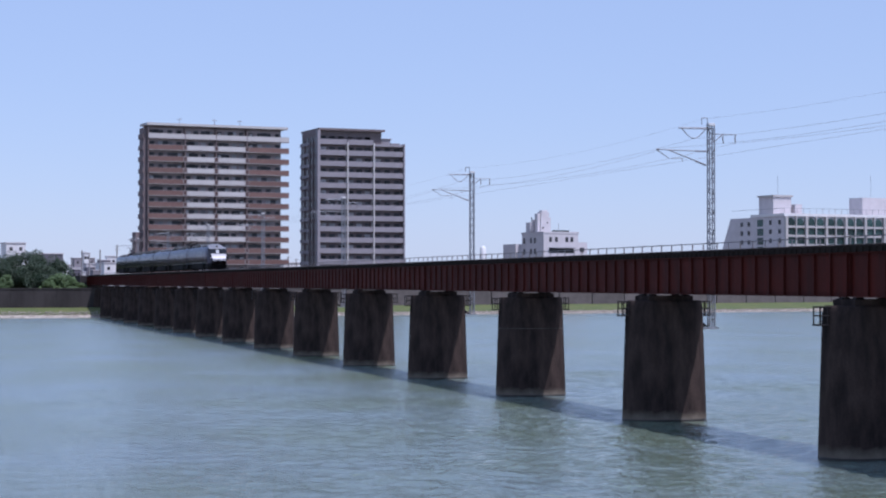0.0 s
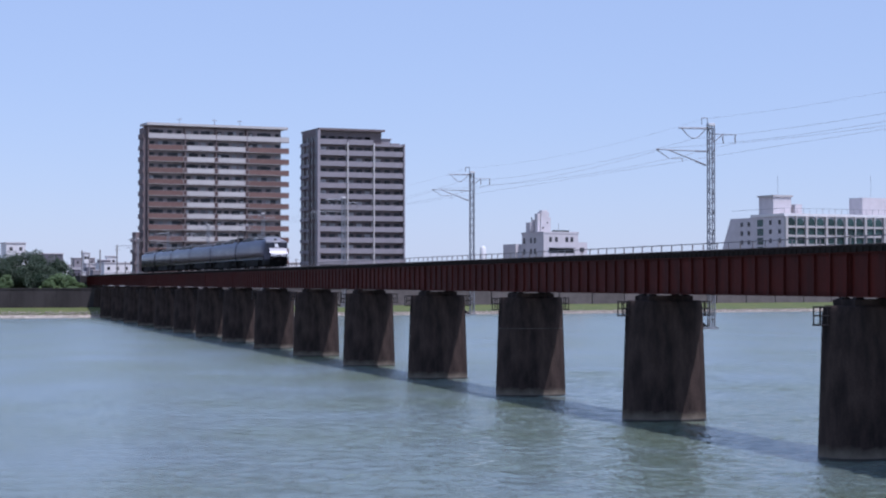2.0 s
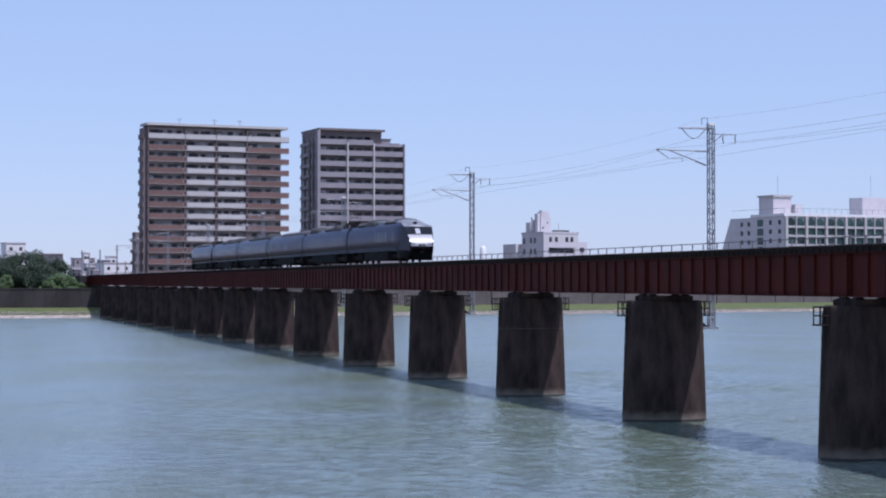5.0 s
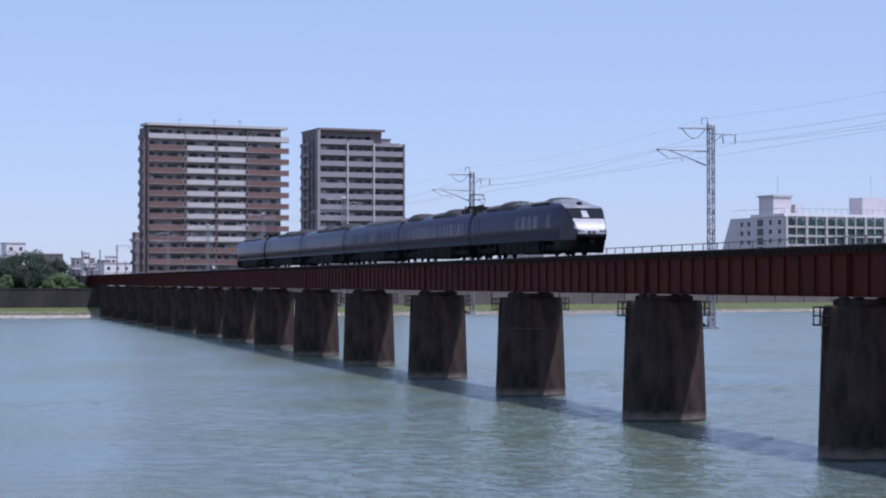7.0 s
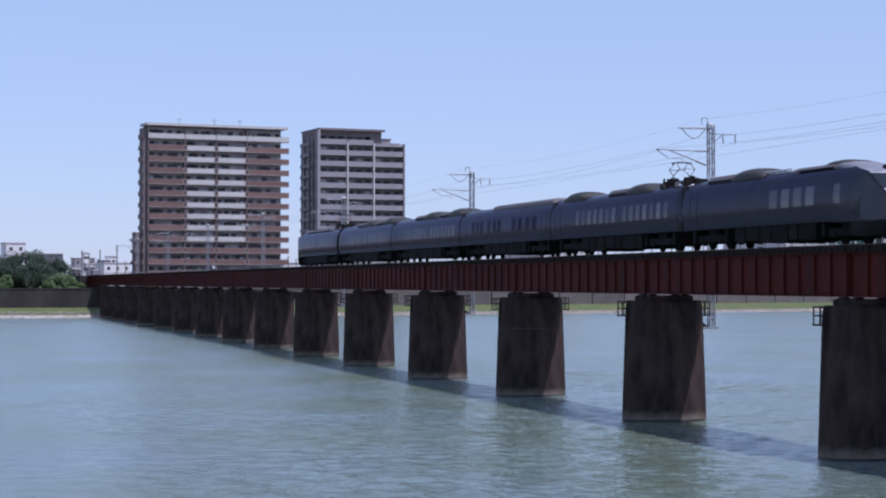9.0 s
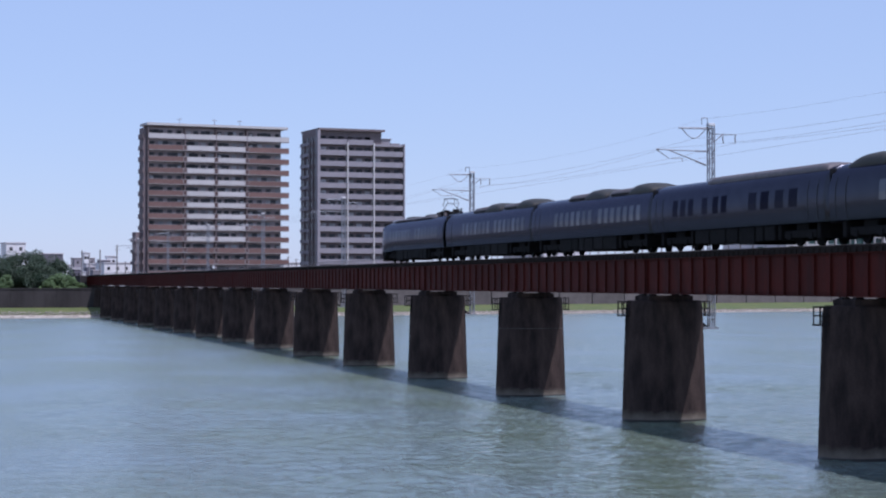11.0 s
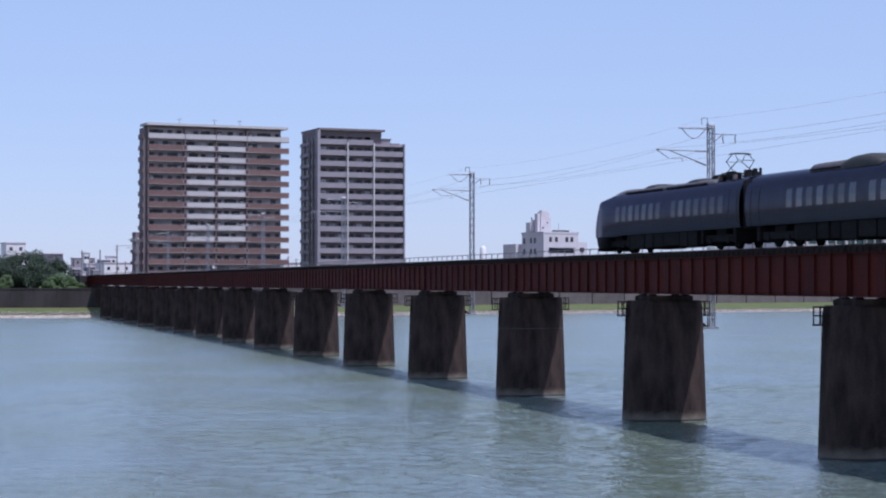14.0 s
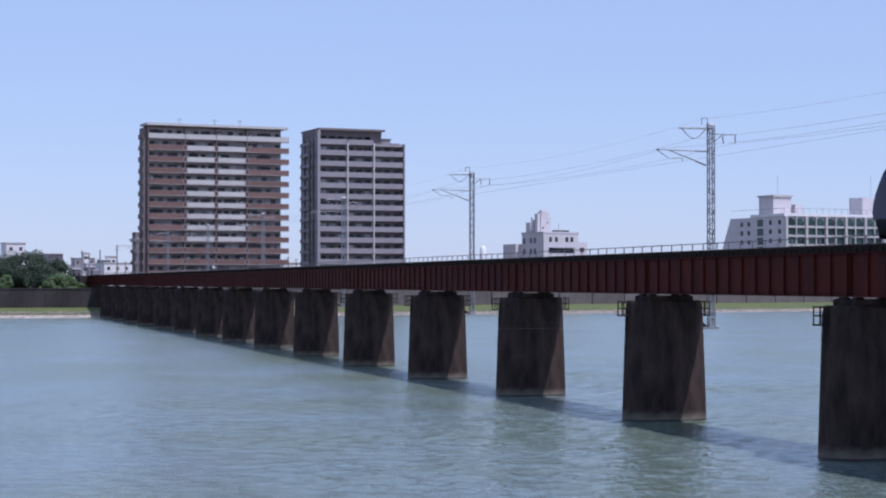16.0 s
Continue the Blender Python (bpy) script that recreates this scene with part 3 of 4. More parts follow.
def pantograph(car, y):
    p = hang("pantograph", shared("pantograph", lambda: mesh_of("pantograph", boxes((-0.74, 0.74, -0.95, -0.85, 3.74, 3.82), (-0.74, 0.74, 0.85, 0.95, 3.74, 3.82), (-0.74, -0.66, -0.95, 0.95, 3.75, 3.81), (0.66, 0.74, -0.95, 0.95, 3.75, 3.81)), M_CAGE)), car, (0, y, 0), "dark raised pantograph")
    for sx in (-1, 1):
        for sy in (-1, 1):
            hang("lower_arm", shared("lower_arm%d%d" % (sx, sy), lambda: mesh_of("lower_arm", bars([((sx * 0.55, sy * 0.45, 3.86), (sx * 0.45, -sy * 0.70, 4.47))], 0.022), M_CAGE)), p)
            hang("upper_arm", shared("upper_arm%d%d" % (sx, sy), lambda: mesh_of("upper_arm", bars([((sx * 0.45, sy * 0.70, 4.47), (sx * 0.36, sy * 0.14, 4.82))], 0.018), M_CAGE)), p)
    for sy in (-1, 1):
        hang("knuckle_bar", shared("knuckle%d" % sy, lambda: mesh_of("knuckle_bar", bars([((-0.45, sy * 0.70, 4.47), (0.45, sy * 0.70, 4.47))], 0.017), M_CAGE)), p)
        hang("collector_head", shared("collector%d" % sy, lambda: mesh_of("collector_head", bars([((-0.56, sy * 0.16, 4.78), (-0.4, sy * 0.16, 4.85)), ((-0.4, sy * 0.16, 4.85), (0.4, sy * 0.16, 4.85)), ((0.4, sy * 0.16, 4.85), (0.56, sy * 0.16, 4.78))], 0.026), M_CAGE)), p)
    hang("insulator", shared("panto_insulators", lambda: mesh_of("insulator", boxes(*[(sx * 0.7 - 0.09, sx * 0.7 + 0.09, sy * 0.9 - 0.09, sy * 0.9 + 0.09, 3.3, 3.74) for sx in (-1, 1) for sy in (-1, 1)],
         bevel=0.03), M_INSUL)), p)
    hang("switch_box", shared("switch_box", lambda: mesh_of("switch_box", boxes((-0.5, 0.5, -2.3, -1.2, 3.4, 3.86), bevel=0.05), M_CAGE)), p)
    hang("arrester", shared("arrester", lambda: mesh_of("arrester", bars([((-0.4, 1.5, 3.4), (-0.4, 1.5, 4.05))], 0.07, 8), M_CAGE)), p)
    rng = random.Random(3)
    for k in range(16):
        yy = -2.6 + 0.3 * k
        w, hh = rng.uniform(0.08, 0.26), rng.uniform(0.08, 0.42)
        x = rng.uniform(-0.8, 0.6)
        hang("roof_gear", shared("gear%d" % k, lambda: mesh_of("roof_gear", boxes((x - w, x + w, yy - 0.12, yy + 0.12, 3.35, 3.62 + hh), bevel=0.04), M_CAGE)), p)


def underfloor(car, y0, y1, seed):
    rng = random.Random(seed)
    y = y0
    while y < y1 - 0.8:
        w = rng.uniform(0.8, 2.2)
        part("equipment_box", boxes((-1.3, 1.3, y, min(y + w, y1), rng.uniform(0.16, 0.30), 1.0), bevel=0.04), M_UNDER, car)
        y += w + rng.uniform(0.03, 0.12)


def mid_body():
    bm = bmesh.new()
    h = 9.82
    loft(bm, [ring(-h, 0.985, 3.60), ring(-h + 0.06), ring(-h + 0.14), ring(-h + 0.3), ring(h - 0.3), ring(h - 0.14), ring(h - 0.06), ring(h, 0.985, 3.60)])
    return mesh_of("body", smooth(bm), M_CAR)


NOSE_Y = -10.8
FACE = [(0.65 * (1 - i / 9) ** 1.7, 2.28 - 1.04 * i / 9) for i in range(10)]


def face_y(z):
    """How far forward the nose stands at a height."""
    for (sa, za), (sb, zb) in zip(FACE, FACE[1:]):
        if za >= z >= zb:
            return NOSE_Y + sb + (sa - sb) * (z - zb) / (za - zb)
    return NOSE_Y + 0.65 + (z - 2.28) / 0.84


def hood_mesh():
    """The silver hood that falls from the roof to the windscreen."""
    bm = bmesh.new()
    loft(bm, [arch_section(y, w, base, rise) for y, w, base, rise in ((-5.75, 0.93, 3.2, 0.49), (-6.2, 0.98, 3.15, 0.55), (-6.9, 1.03, 3.0, 0.645), (-7.7, 1.06, 2.85, 0.63), (-8.5, 1.08, 2.7, 0.54), (-9.22, 1.08, 2.65, 0.41))])
    return mesh_of("hood", smooth(bm, 0.5), M_HOOD)


def head_body():
    """The driving car, its nose cut from the plain section by flat facets: paint, silver mask and windscreen as three meshes."""
    bm = bmesh.new()
    y0 = NOSE_Y
    loft(bm, [ring(y0 - 0.05, 1.0, 3.62, 0.9), ring(-6.5, 1.0, 3.62, 0.95), ring(-5.6), ring(-5.4), ring(9.5), ring(9.68), ring(9.76), ring(9.82, 0.985, 3.6)])
    for f in bm.faces:
        f.smooth = abs(f.normal.y) < 0.5
    paint, silver, glass = 0, 1, 2

    def cut(x, s, z, n, index):
        res = bmesh.ops.bisect_plane(bm, geom=bm.verts[:] + bm.edges[:] + bm.faces[:], plane_co=(x, y0 + s, z), plane_no=Vector(n).normalized(), clear_outer=True, dist=1e-5)
        edges = [e for e in res["geom_cut"] if isinstance(e, bmesh.types.BMEdge)]
        for f in bmesh.ops.contextual_create(bm, geom=edges)["faces"]:
            f.material_index, f.smooth = index, index != glass
    bm.normal_update()
    cut(0, 1.6, 3.06, (0, -0.19, 1.0), silver)
    cut(0, 1.47, 2.97, (0, -0.55, 1.0), silver)
    cut(0, 0.65, 2.28, (0, -0.84, 1.0), glass)
    for (sa, za), (sb, zb) in zip(FACE, FACE[1:]):
        cut(0, sa, za, (0, -(za - zb) / (sa - sb), 1.0), silver)
    cut(0, 0.0, 1.26, (0, -1.0, -0.55), paint)
    # the cheeks draw in towards the tip along a curve
    for sa in (3.0, 2.4, 1.8, 1.2, 0.6, 0.1):
        u = (3.4 - sa) / 3.4
        for sx in (-1, 1):
            cut(sx * (1.475 - 0.5 * u ** 1.6), sa, 0, (sx * 1.0, -0.5 * 1.6 / 3.4 * u ** 0.6, 0), paint)
    bm.normal_update()
    sharp = [e for e in bm.edges if len(e.link_faces) == 2 and e.calc_face_angle(0) > 0.2 and all(v.co.y < y0 + 3.4 for v in e.verts)]
    bmesh.ops.bevel(bm, geom=sharp, offset=0.06, segments=3, affect="EDGES")
    bmesh.ops.recalc_face_normals(bm, faces=bm.faces[:])
    out = []
    for i, (name, m) in enumerate((("body", M_CAR), ("front_mask", M_SILVER), ("windscreen", M_GLASS))):
        b2 = bm.copy()
        bmesh.ops.delete(b2, geom=[f for f in b2.faces if f.material_index != i], context="FACES")
        for f in b2.faces:
            f.material_index = 0
        me = bpy.data.meshes.new(name)
        b2.to_mesh(me)
        b2.free()
        me.materials.append(m)
        me.set_sharp_from_angle(angle=0.45)
        out.append(me)
    bm.free()
    return out


def make_car(kind, at, label):
    car = thing("train_car", at, label, "train car", "cars of the train")
    pane = shared("pane", lambda: plate_mesh("window", 0.58, 1.78, 2.64, M_PANE))
    wide = shared("wide", lambda: plate_mesh("window", 0.82, 1.78, 2.64, M_PANE))
    dark = shared("dark", lambda: plate_mesh("window", 0.62, 1.78, 2.64, M_DARKPANE))
    dark_wide = shared("dark_wide", lambda: plate_mesh("window", 0.82, 1.78, 2.64, M_DARKPANE))
    band = shared("band", lambda: plate_mesh("door", 0.86, 1.05, 2.72, M_CAR, 0.004, 8))
    seam = shared("seam", lambda: plate_mesh("door_seam", 0.075, 1.02, 2.9, M_RUBBER, 0.007, 9))
    turn = pose(0, 0, 0, rz=180)

    def both(name, me, y, parent=car, lab=""):
        a = hang(name, me, parent, Matrix.Translation((0, y, 0)), lab)
        hang(name, me, parent, Matrix.Translation((0, y, 0)) @ turn, lab)
        return a
    if kind == "head" or kind == "tail":
        for name, me in zip(("body", "front_mask", "windscreen"), shared("head_body", head_body)):
            lab = {"body": "", "front_mask": "silver nose panel", "windscreen": "dark wide windscreen"}[name]
            hang(name, me, car, None, lab)
        # a pale plate on the glass paints the light that shows through the cab
        light_patch = bmesh.new()
        loft(light_patch, [[(x, face_y(z) - e, z) for x, z in ((-0.32, 2.36), (0.12, 2.36), (0.10, 2.80), (-0.26, 2.80))] for e in (-0.02, 0.006)])
        part("cab_blind", light_patch, M_CAB_LIGHT, car, "pale patch on the windscreen standing in for light through the cab")
        part("coupler_cover", boxes((-0.70, 0.70, -10.3, -9.3, 0.30, 0.96), bevel=0.05), M_UNDER, car, "black coupler recess")
        part("snow_plough", boxes((-1.05, 1.05, -10.12, -10.0, 0.14, 0.42), bevel=0.03), M_UNDER, car)
        part("coupler", bars([((0, -10.72, 0.78), (0, -10.2, 0.78)), ((-0.14, -10.70, 0.78), (0.14, -10.70, 0.78))], 0.1, 8), M_UNDER, car)
        for s in (-1, 1):
            cowl = bmesh.new()
            loft(cowl, [[(s * 1.40 * k, -7.9, z), (s * 1.38 * k, -8.9, z), (s * 1.10 * k, -10.25 + (0.93 - z) * 0.3, z), (s * 0.72, -10.42 + (0.93 - z) * 0.3, z), (s * 0.72, -7.9, z)] for z, k in ((0.30, 0.95), (0.6, 0.99), (0.93, 1.0))])
            part("cowl", smooth(cowl, 0.4), M_UNDER, car, "dark front cowl")
            eye = bmesh.new()
            loft(eye, [[(s * x, face_y(z) + e, z) for x, z in ((0.52, 1.50), (0.60, 1.45), (0.88, 1.46), (0.95, 1.55), (0.88, 1.61), (0.64, 1.58))] for e in (0.05, -0.03)])
            part("headlight_surround", eye, M_RUBBER, car, "dark headlight surround")
            part("headlight", boxes((s * 0.73 - 0.14, s * 0.73 + 0.14, face_y(1.5) - 0.06, face_y(1.5) + 0.1, 1.46, 1.60), bevel=0.035), M_LAMP, car, "clear headlight")
            part("nose_grille", boxes((s * 0.15 - 0.105, s * 0.15 + 0.105, face_y(1.36) - 0.02, face_y(1.5) + 0.05, 1.33, 1.50), bevel=0.02), M_RUBBER, car, "black square nose opening")
            part("wiper", bars([((s * 0.15, face_y(2.31) - 0.02, 2.31), (s * 0.75, face_y(2.36) - 0.02, 2.36))], 0.018, 4), M_RUBBER, car)
        hang("hood", shared("hood", hood_mesh), car, None, "grey hood above the windscreen")
        part("horn_box", boxes((-0.14, 0.14, -8.75, -8.4, 3.15, 3.40), bevel=0.04), M_RUBBER, car)
        side = shared("cab_window", lambda: plate_mesh("cab_side_window", 1.05, 2.22, 2.86, M_GLASS))
        for s in (1, -1):
            hang("cab_side_window", side, car, pose(-0.13 * s, -8.55, 0, rz=-8.5 if s > 0 else 188.5))
        if kind == "head":
            # the bright line of glare between the roof units, added as a white strip
            part("roof_aerial", boxes((-0.75, -0.67, -1.2, 1.9, 3.60, 3.66), *[(-0.74, -0.68, y - 0.04, y + 0.04, 3.4, 3.60) for y in (-1.0, 0.35, 1.7)]), M_ROOFWHITE, car, "thin white strip standing in for glare on the roof")
        for y in ((-6.8, -4.3, -3.1, -1.9, -0.7) if kind == "head" else ()):
            both("window", wide if y > -6 else pane, y)
        if kind == "tail":
            for j in range(7):
                both("window", pane, -6.1 + 0.98 * j)
            for j in range(7):
                both("window", pane, 1.85 + 0.98 * j)
        doors, u0, u1 = ((8.4 if kind == "head" else 9.15,), -4.6, 4.6)
        centers = (-4.1, 4.6) if kind == "head" else (-3.2, 2.6)
        bogies = (-7.0, 6.9)
    else:
        hang("body", shared("mid_body", mid_body), car)
        if kind in ("saloon", "lead"):
            for j in range(14):
                both("window", pane, -8.3 + 0.98 * j + (0.7 if j > 6 else 0))
        elif kind == "pantry":
            for y in (-6.8, -5.4, -3.9, -2.6, 0.6, 1.6, 2.9, 4.6, 5.6, 6.6):
                both("window", dark if y > 0 else dark_wide, y, lab="dark window")
        doors, u0, u1 = ((-8.7, 8.7) if kind == "pantry" else (8.7,)), -4.7, 4.7
        centers = {"saloon": (1.0, -6.0), "pantry": (), "lead": (-1.8,)}[kind]
        bogies = (-6.9, 6.9)
    for y in doors:
        both("door", band, y)
        both("door_seam", seam, y - 0.45)
        both("door_seam", seam, y + 0.45)
    for y in centers:
        if kind == "tail" or y == -4.1:
            low_fairing(car, y, *((0.6,) if kind == "tail" else (-1.5, 2.6)))
        else:
            roof_unit(car, y)
    if kind == "pantry":
        long_casing(car, -2.9)
    if kind == "lead":
        hang("cowl", shared("cowl", hump_mesh), car, (0, 5.4, 0), "dark rounded cowl")
    for y in bogies:
        bogie(car, y)
    underfloor(car, u0, u1, len(label) + int(u0 * 10) + len(MESHES))
    bel = shared("gangway", lambda: mesh_of("gangway", boxes((-1.2, 1.2, 9.8, 10.0, 0.95, 3.35), bevel=0.05), M_RUBBER))
    hang("gangway", bel, car, None, "black rubber gangway bellows")
    if kind not in ("head", "tail"):
        hang("gangway", bel, car, turn, "black rubber gangway bellows")
    return car


def train_y(t):
    return -21.609 * t + 0.1765 * t * t


CARS = []


def train():
    plan = (("head", 257.95), ("lead", 278.25), ("pantry", 298.25), ("saloon", 318.25), ("saloon", 338.25), ("tail", 358.55))
    labels = ("dark grey metallic driving car with a silver nose leading the train", "dark grey metallic express car with a pantograph on its roof", "dark grey metallic express car with a few wide windows",
              "dark grey metallic express car with rows of windows", "dark grey metallic express car with rows of windows", "dark grey metallic driving car at the end of the train")
    for i, ((kind, y), lab) in enumerate(zip(plan, labels)):
        car = make_car(kind, (0, y, RAIL_Z), lab)
        if i == 1:
            pantograph(car, -7.2)
        if i == 5:
            pantograph(car, 7.0)
        CARS.append((car, y, 180 if kind == "tail" else 0))


# ---- the town beyond ----
M_BROWN = mat("brown_tile_cladding", (0.175, 0.104, 0.088), 0.7, var=0.15, scale=0.6, fine=4, rnd=0.1)
M_WHITE = mat("white_panel", (0.47, 0.45, 0.43), 0.7, var=0.08, scale=0.5, fine=4, rnd=0.05)
M_CORE = mat("brown_grey_render", (0.20, 0.155, 0.15), 0.8, var=0.15, scale=0.5, fine=3)
M_PIERPALE = mat("pale_slab_edge", (0.30, 0.27, 0.26), 0.8, var=0.15, scale=0.5, fine=3)
M_SLAB = mat("dark_slab_edge", (0.10, 0.06, 0.055), 0.8, var=0.2, scale=0.5, fine=3)
M_RECESS = mat("pale_recess_render", (0.36, 0.30, 0.29), 0.8, var=0.12, scale=0.5, fine=3, rnd=0.08)
M_BLUEGREY = mat("blue_grey_render", (0.17, 0.16, 0.19), 0.8, var=0.2, scale=0.6, fine=5)
M_GREY = mat("grey_panel", (0.275, 0.255, 0.27), 0.75, var=0.1, scale=0.5, fine=4, rnd=0.05)
M_DARKWALL = mat("dark_brown_tile", (0.185, 0.15, 0.15), 0.75, var=0.15, scale=0.5, fine=3)
M_PALE = mat("pale_render", (0.60, 0.565, 0.57), 0.8, var=0.12, scale=0.4, fine=3)
M_WIN = mat("far_window_glass", (0.045, 0.045, 0.05), 0.3, var=0.3, scale=0.5, fine=2, bump=0.0, rnd=0.5)
M_CURTAIN = mat("curtained_window", (0.35, 0.34, 0.34), 0.3, var=0.3, scale=0.5, fine=2, bump=0.0, rnd=0.4)


def tower_brown():
    t = thing("apartment_tower", pose(17.2, 465.6, 0, rz=8.3), "tall brown and white apartment tower with balconies on every storey", "apartment building")
    L, D, F0 = 36.6, 6.2, 3.45
    part("wall", boxes((0.3, L - 0.2, 1.5, D, 3.0, 48.2)), M_CORE, t)
    part("roof", boxes((-0.5, L + 1.2, -0.4, D + 0.4, 48.2, 48.8)), M_WHITE, t, "pale flat roof slab")
    bays = ((0.0, 9.6), (9.9, 18.0), (18.3, 26.4), (26.7, 36.6))
    win = {}
    for m in (M_WIN, M_CURTAIN):
        win[m.name] = mesh_of("window", boxes((-0.62, 0.62, 1.36, 1.45, 0.05, 2.05)), m)
    par = {}
    for i, (a, b) in enumerate(bays):
        for m in (M_BROWN, M_WHITE):
            e = 1.6 if i == 3 else 0
            par[i, m.name] = mesh_of("balcony", boxes((a, b + e, 0.0, 0.16, 0.2, 1.35)), m)
    fin = mesh_of("partition", boxes((-0.12, 0.12, 0.1, 1.5, 0.2, 2.95)), M_CORE)
    endb = mesh_of("end_balcony", boxes((-1.25, -0.97, 1.0, D - 0.6, 0, 1.2)), M_CORE)
    rng = random.Random(7)
    back = mesh_of("back_wall", boxes((0.4, L - 0.3, 1.44, 1.497, 0.26, 2.93)), M_RECESS)
    slab = mesh_of("floor_slab", boxes((0.0, L + 1.6, 0.08, 1.5, 0, 0.24)), M_SLAB)
    for k in range(15):
        z = F0 + 2.95 * k
        hang("floor_slab", slab, t, (0, 0, z))
        hang("back_wall", back, t, (0, 0, z))
        for i in range(4):
            m = M_WHITE if k == 14 or (i in (1, 2) and k > 4) else M_BROWN
            hang("balcony", par[i, m.name], t, (0, 0, z))
        for x in (0.0, 9.75, 18.15, 26.55):
            hang("partition", fin, t, (x, 0, z))
        for a, b in bays:
            for j in range(4):
                x = a + (b - a) * (j + 0.5) / 4
                hang("window", win[(M_WIN if rng.random() < 0.7 else M_CURTAIN).name], t, (x, 0, z + 0.3))
        hang("end_balcony", endb, t, (0, 0, z))
    # each storey: a pale slab edge and handrail, framed escape hatches between the flats, air conditioners on the balconies
    edge = mesh_of("slab_edge", boxes((0.0, L + 1.6, -0.05, 0.075, -0.02, 0.17)), M_PIERPALE)
    hand = mesh_of("handrail", boxes((0.0, L + 1.6, 0.03, 0.13, 1.40, 1.47)), M_PIERPALE)
    hatch = mesh_of("hatch_frame", boxes((-0.55, -0.4, -0.07, 0.0, 0.2, 1.5), (0.4, 0.55, -0.07, 0.0, 0.2, 1.5), (-0.4, 0.4, -0.07, 0.0, 1.36, 1.5), (-0.4, 0.4, -0.07, 0.0, 0.2, 0.3)), M_PIERPALE)
    grille = mesh_of("hatch_grille", boxes((-0.4, 0.4, -0.04, 0.0, 0.3, 1.36)), M_SLAB)
    cooler = mesh_of("air_conditioner", boxes((-0.4, 0.4, 0.95, 1.3, 1.5, 2.05)), M_WHITE)
    door = mesh_of("balcony_door", boxes((-0.75, 0.75, 1.30, 1.42, 0.26, 2.45)), M_WIN)
    for k in range(15):
        z = F0 + 2.95 * k
        hang("slab_edge", edge, t, (0, 0, z))
        hang("handrail", hand, t, (0, 0, z))
        for x in (9.75, 18.15, 26.55) if k < 14 else ():
            hang("hatch_frame", hatch, t, (x, 0, z))
            hang("hatch_grille", grille, t, (x, 0, z))
        for a, b in bays:
            hang("balcony_door", door, t, (a + (b - a) * rng.choice((0.24, 0.5, 0.76)), 0, z))
            if rng.random() < 0.5:
                hang("air_conditioner", cooler, t, (a + (b - a) * rng.choice((0.12, 0.88)), 0, z))
    part("end_wall", boxes((-0.95, 0.28, 1.2, D - 0.8, 3.0, 47.6)), M_DARKWALL, t, "dark end wall")
    for ax in (9.0, 18.5, 25.5):
        part("antenna", bars([((ax, 3, 48.7), (ax, 3, 50.6)), ((ax - 0.7, 3, 50.2), (ax + 0.7, 3, 50.2))], 0.07, 4), M_GALV, t)
    part("annex", boxes((-2.6, 0.2, 2.5, D, 3.0, 20.6)), M_CORE, t)
    for i in range(6):
        part("annex_ledge", boxes((-3.0, 0.0, 2.2, D + 0.2, 3.4 + 2.95 * i, 4.3 + 2.95 * i)), M_DARKWALL, t)


def tower_grey():
    t = thing("apartment_tower", pose(64.0, 474.9, 0, rz=6.5), "tall grey apartment tower with banded balconies", "apartment building")
    L, D = 24.8, 15.5
    part("wall", boxes((0, L - 0.3, 1.4, D, 3.0, 45.2)), M_DARKWALL, t)
    part("roof", boxes((0, 19.0, -0.1, D, 48.8, 49.35), (0.0, 18.4, 1.3, D - 1, 45.2, 48.8)), M_DARKWALL, t)
    part("stair_head", boxes((18.45, 21.3, 2, D - 1, 45.2, 46.9), (18.45, 21.6, 1.7, D - 0.7, 46.9, 47.1)), M_GREY, t)
    part("tank_room", boxes((21.62, 24.2, 2, D - 1, 45.2, 45.9)), M_GREY, t)
    rng = random.Random(9)
    cols = ((0.3, 8.0), (8.3, 15.6), (15.9, 24.4))
    par = [mesh_of("balcony", boxes((a, b, 0, 0.16, 0, 1.4), (a, b, 0.16, 1.4, 0, 0.2)), M_GREY) for a, b in cols]
    win = [mesh_of("window", boxes((-0.8, 0.8, 1.3, 1.42, 0.05, 2.0)), m) for m in (M_WIN, M_CURTAIN)]
    side = mesh_of("window", boxes((-0.08, 0.1, -0.7, 0.7, 0, 1.7)), M_WIN)
    ledge = mesh_of("side_ledge", boxes((-0.28, -0.1, 7.6, D, 0, 0.9)), M_GREY)
    rib = mesh_of("side_rib", boxes((-0.25, -0.1, -0.35, 0.35, 3.0, 46.5)), M_DARKWALL)
    for y in (4.6, 7.5, 12.0):
        hang("side_rib", rib, t, (0, y, 0))
    for k in range(15):
        z = 45.0 - 2.95 * k
        for i, (a, b) in enumerate(cols):
            if k == 0 and i == 2:
                part("eaves", boxes((a, b, 0, 1.4, 44.75, 45.35)), M_GREY, t)
            else:
                hang("balcony", par[i], t, (0, 0, z))
            for j in range(0 if k == 0 and i == 2 else 3):
                hang("window", win[0 if rng.random() < 0.75 else 1], t, (a + (b - a) * (j + 0.5) / 3, 0, z + 0.3))
        hang("side_ledge", ledge, t, (0, 0, z))
        for y in (3.2, 6.0, 9.6, 13.6):
            hang("window", side, t, (0, y, z + 0.6))
    for x in (0.1, 8.15, 15.75, 24.6):
        part("pilaster", boxes((x - 0.19 if x > 1 else -0.5, x + 0.19, -0.3, 1.45, 3.0, 45.6 if x > 1 else 48.8)), M_WHITE if 1 < x < 20 else M_GREY, t)


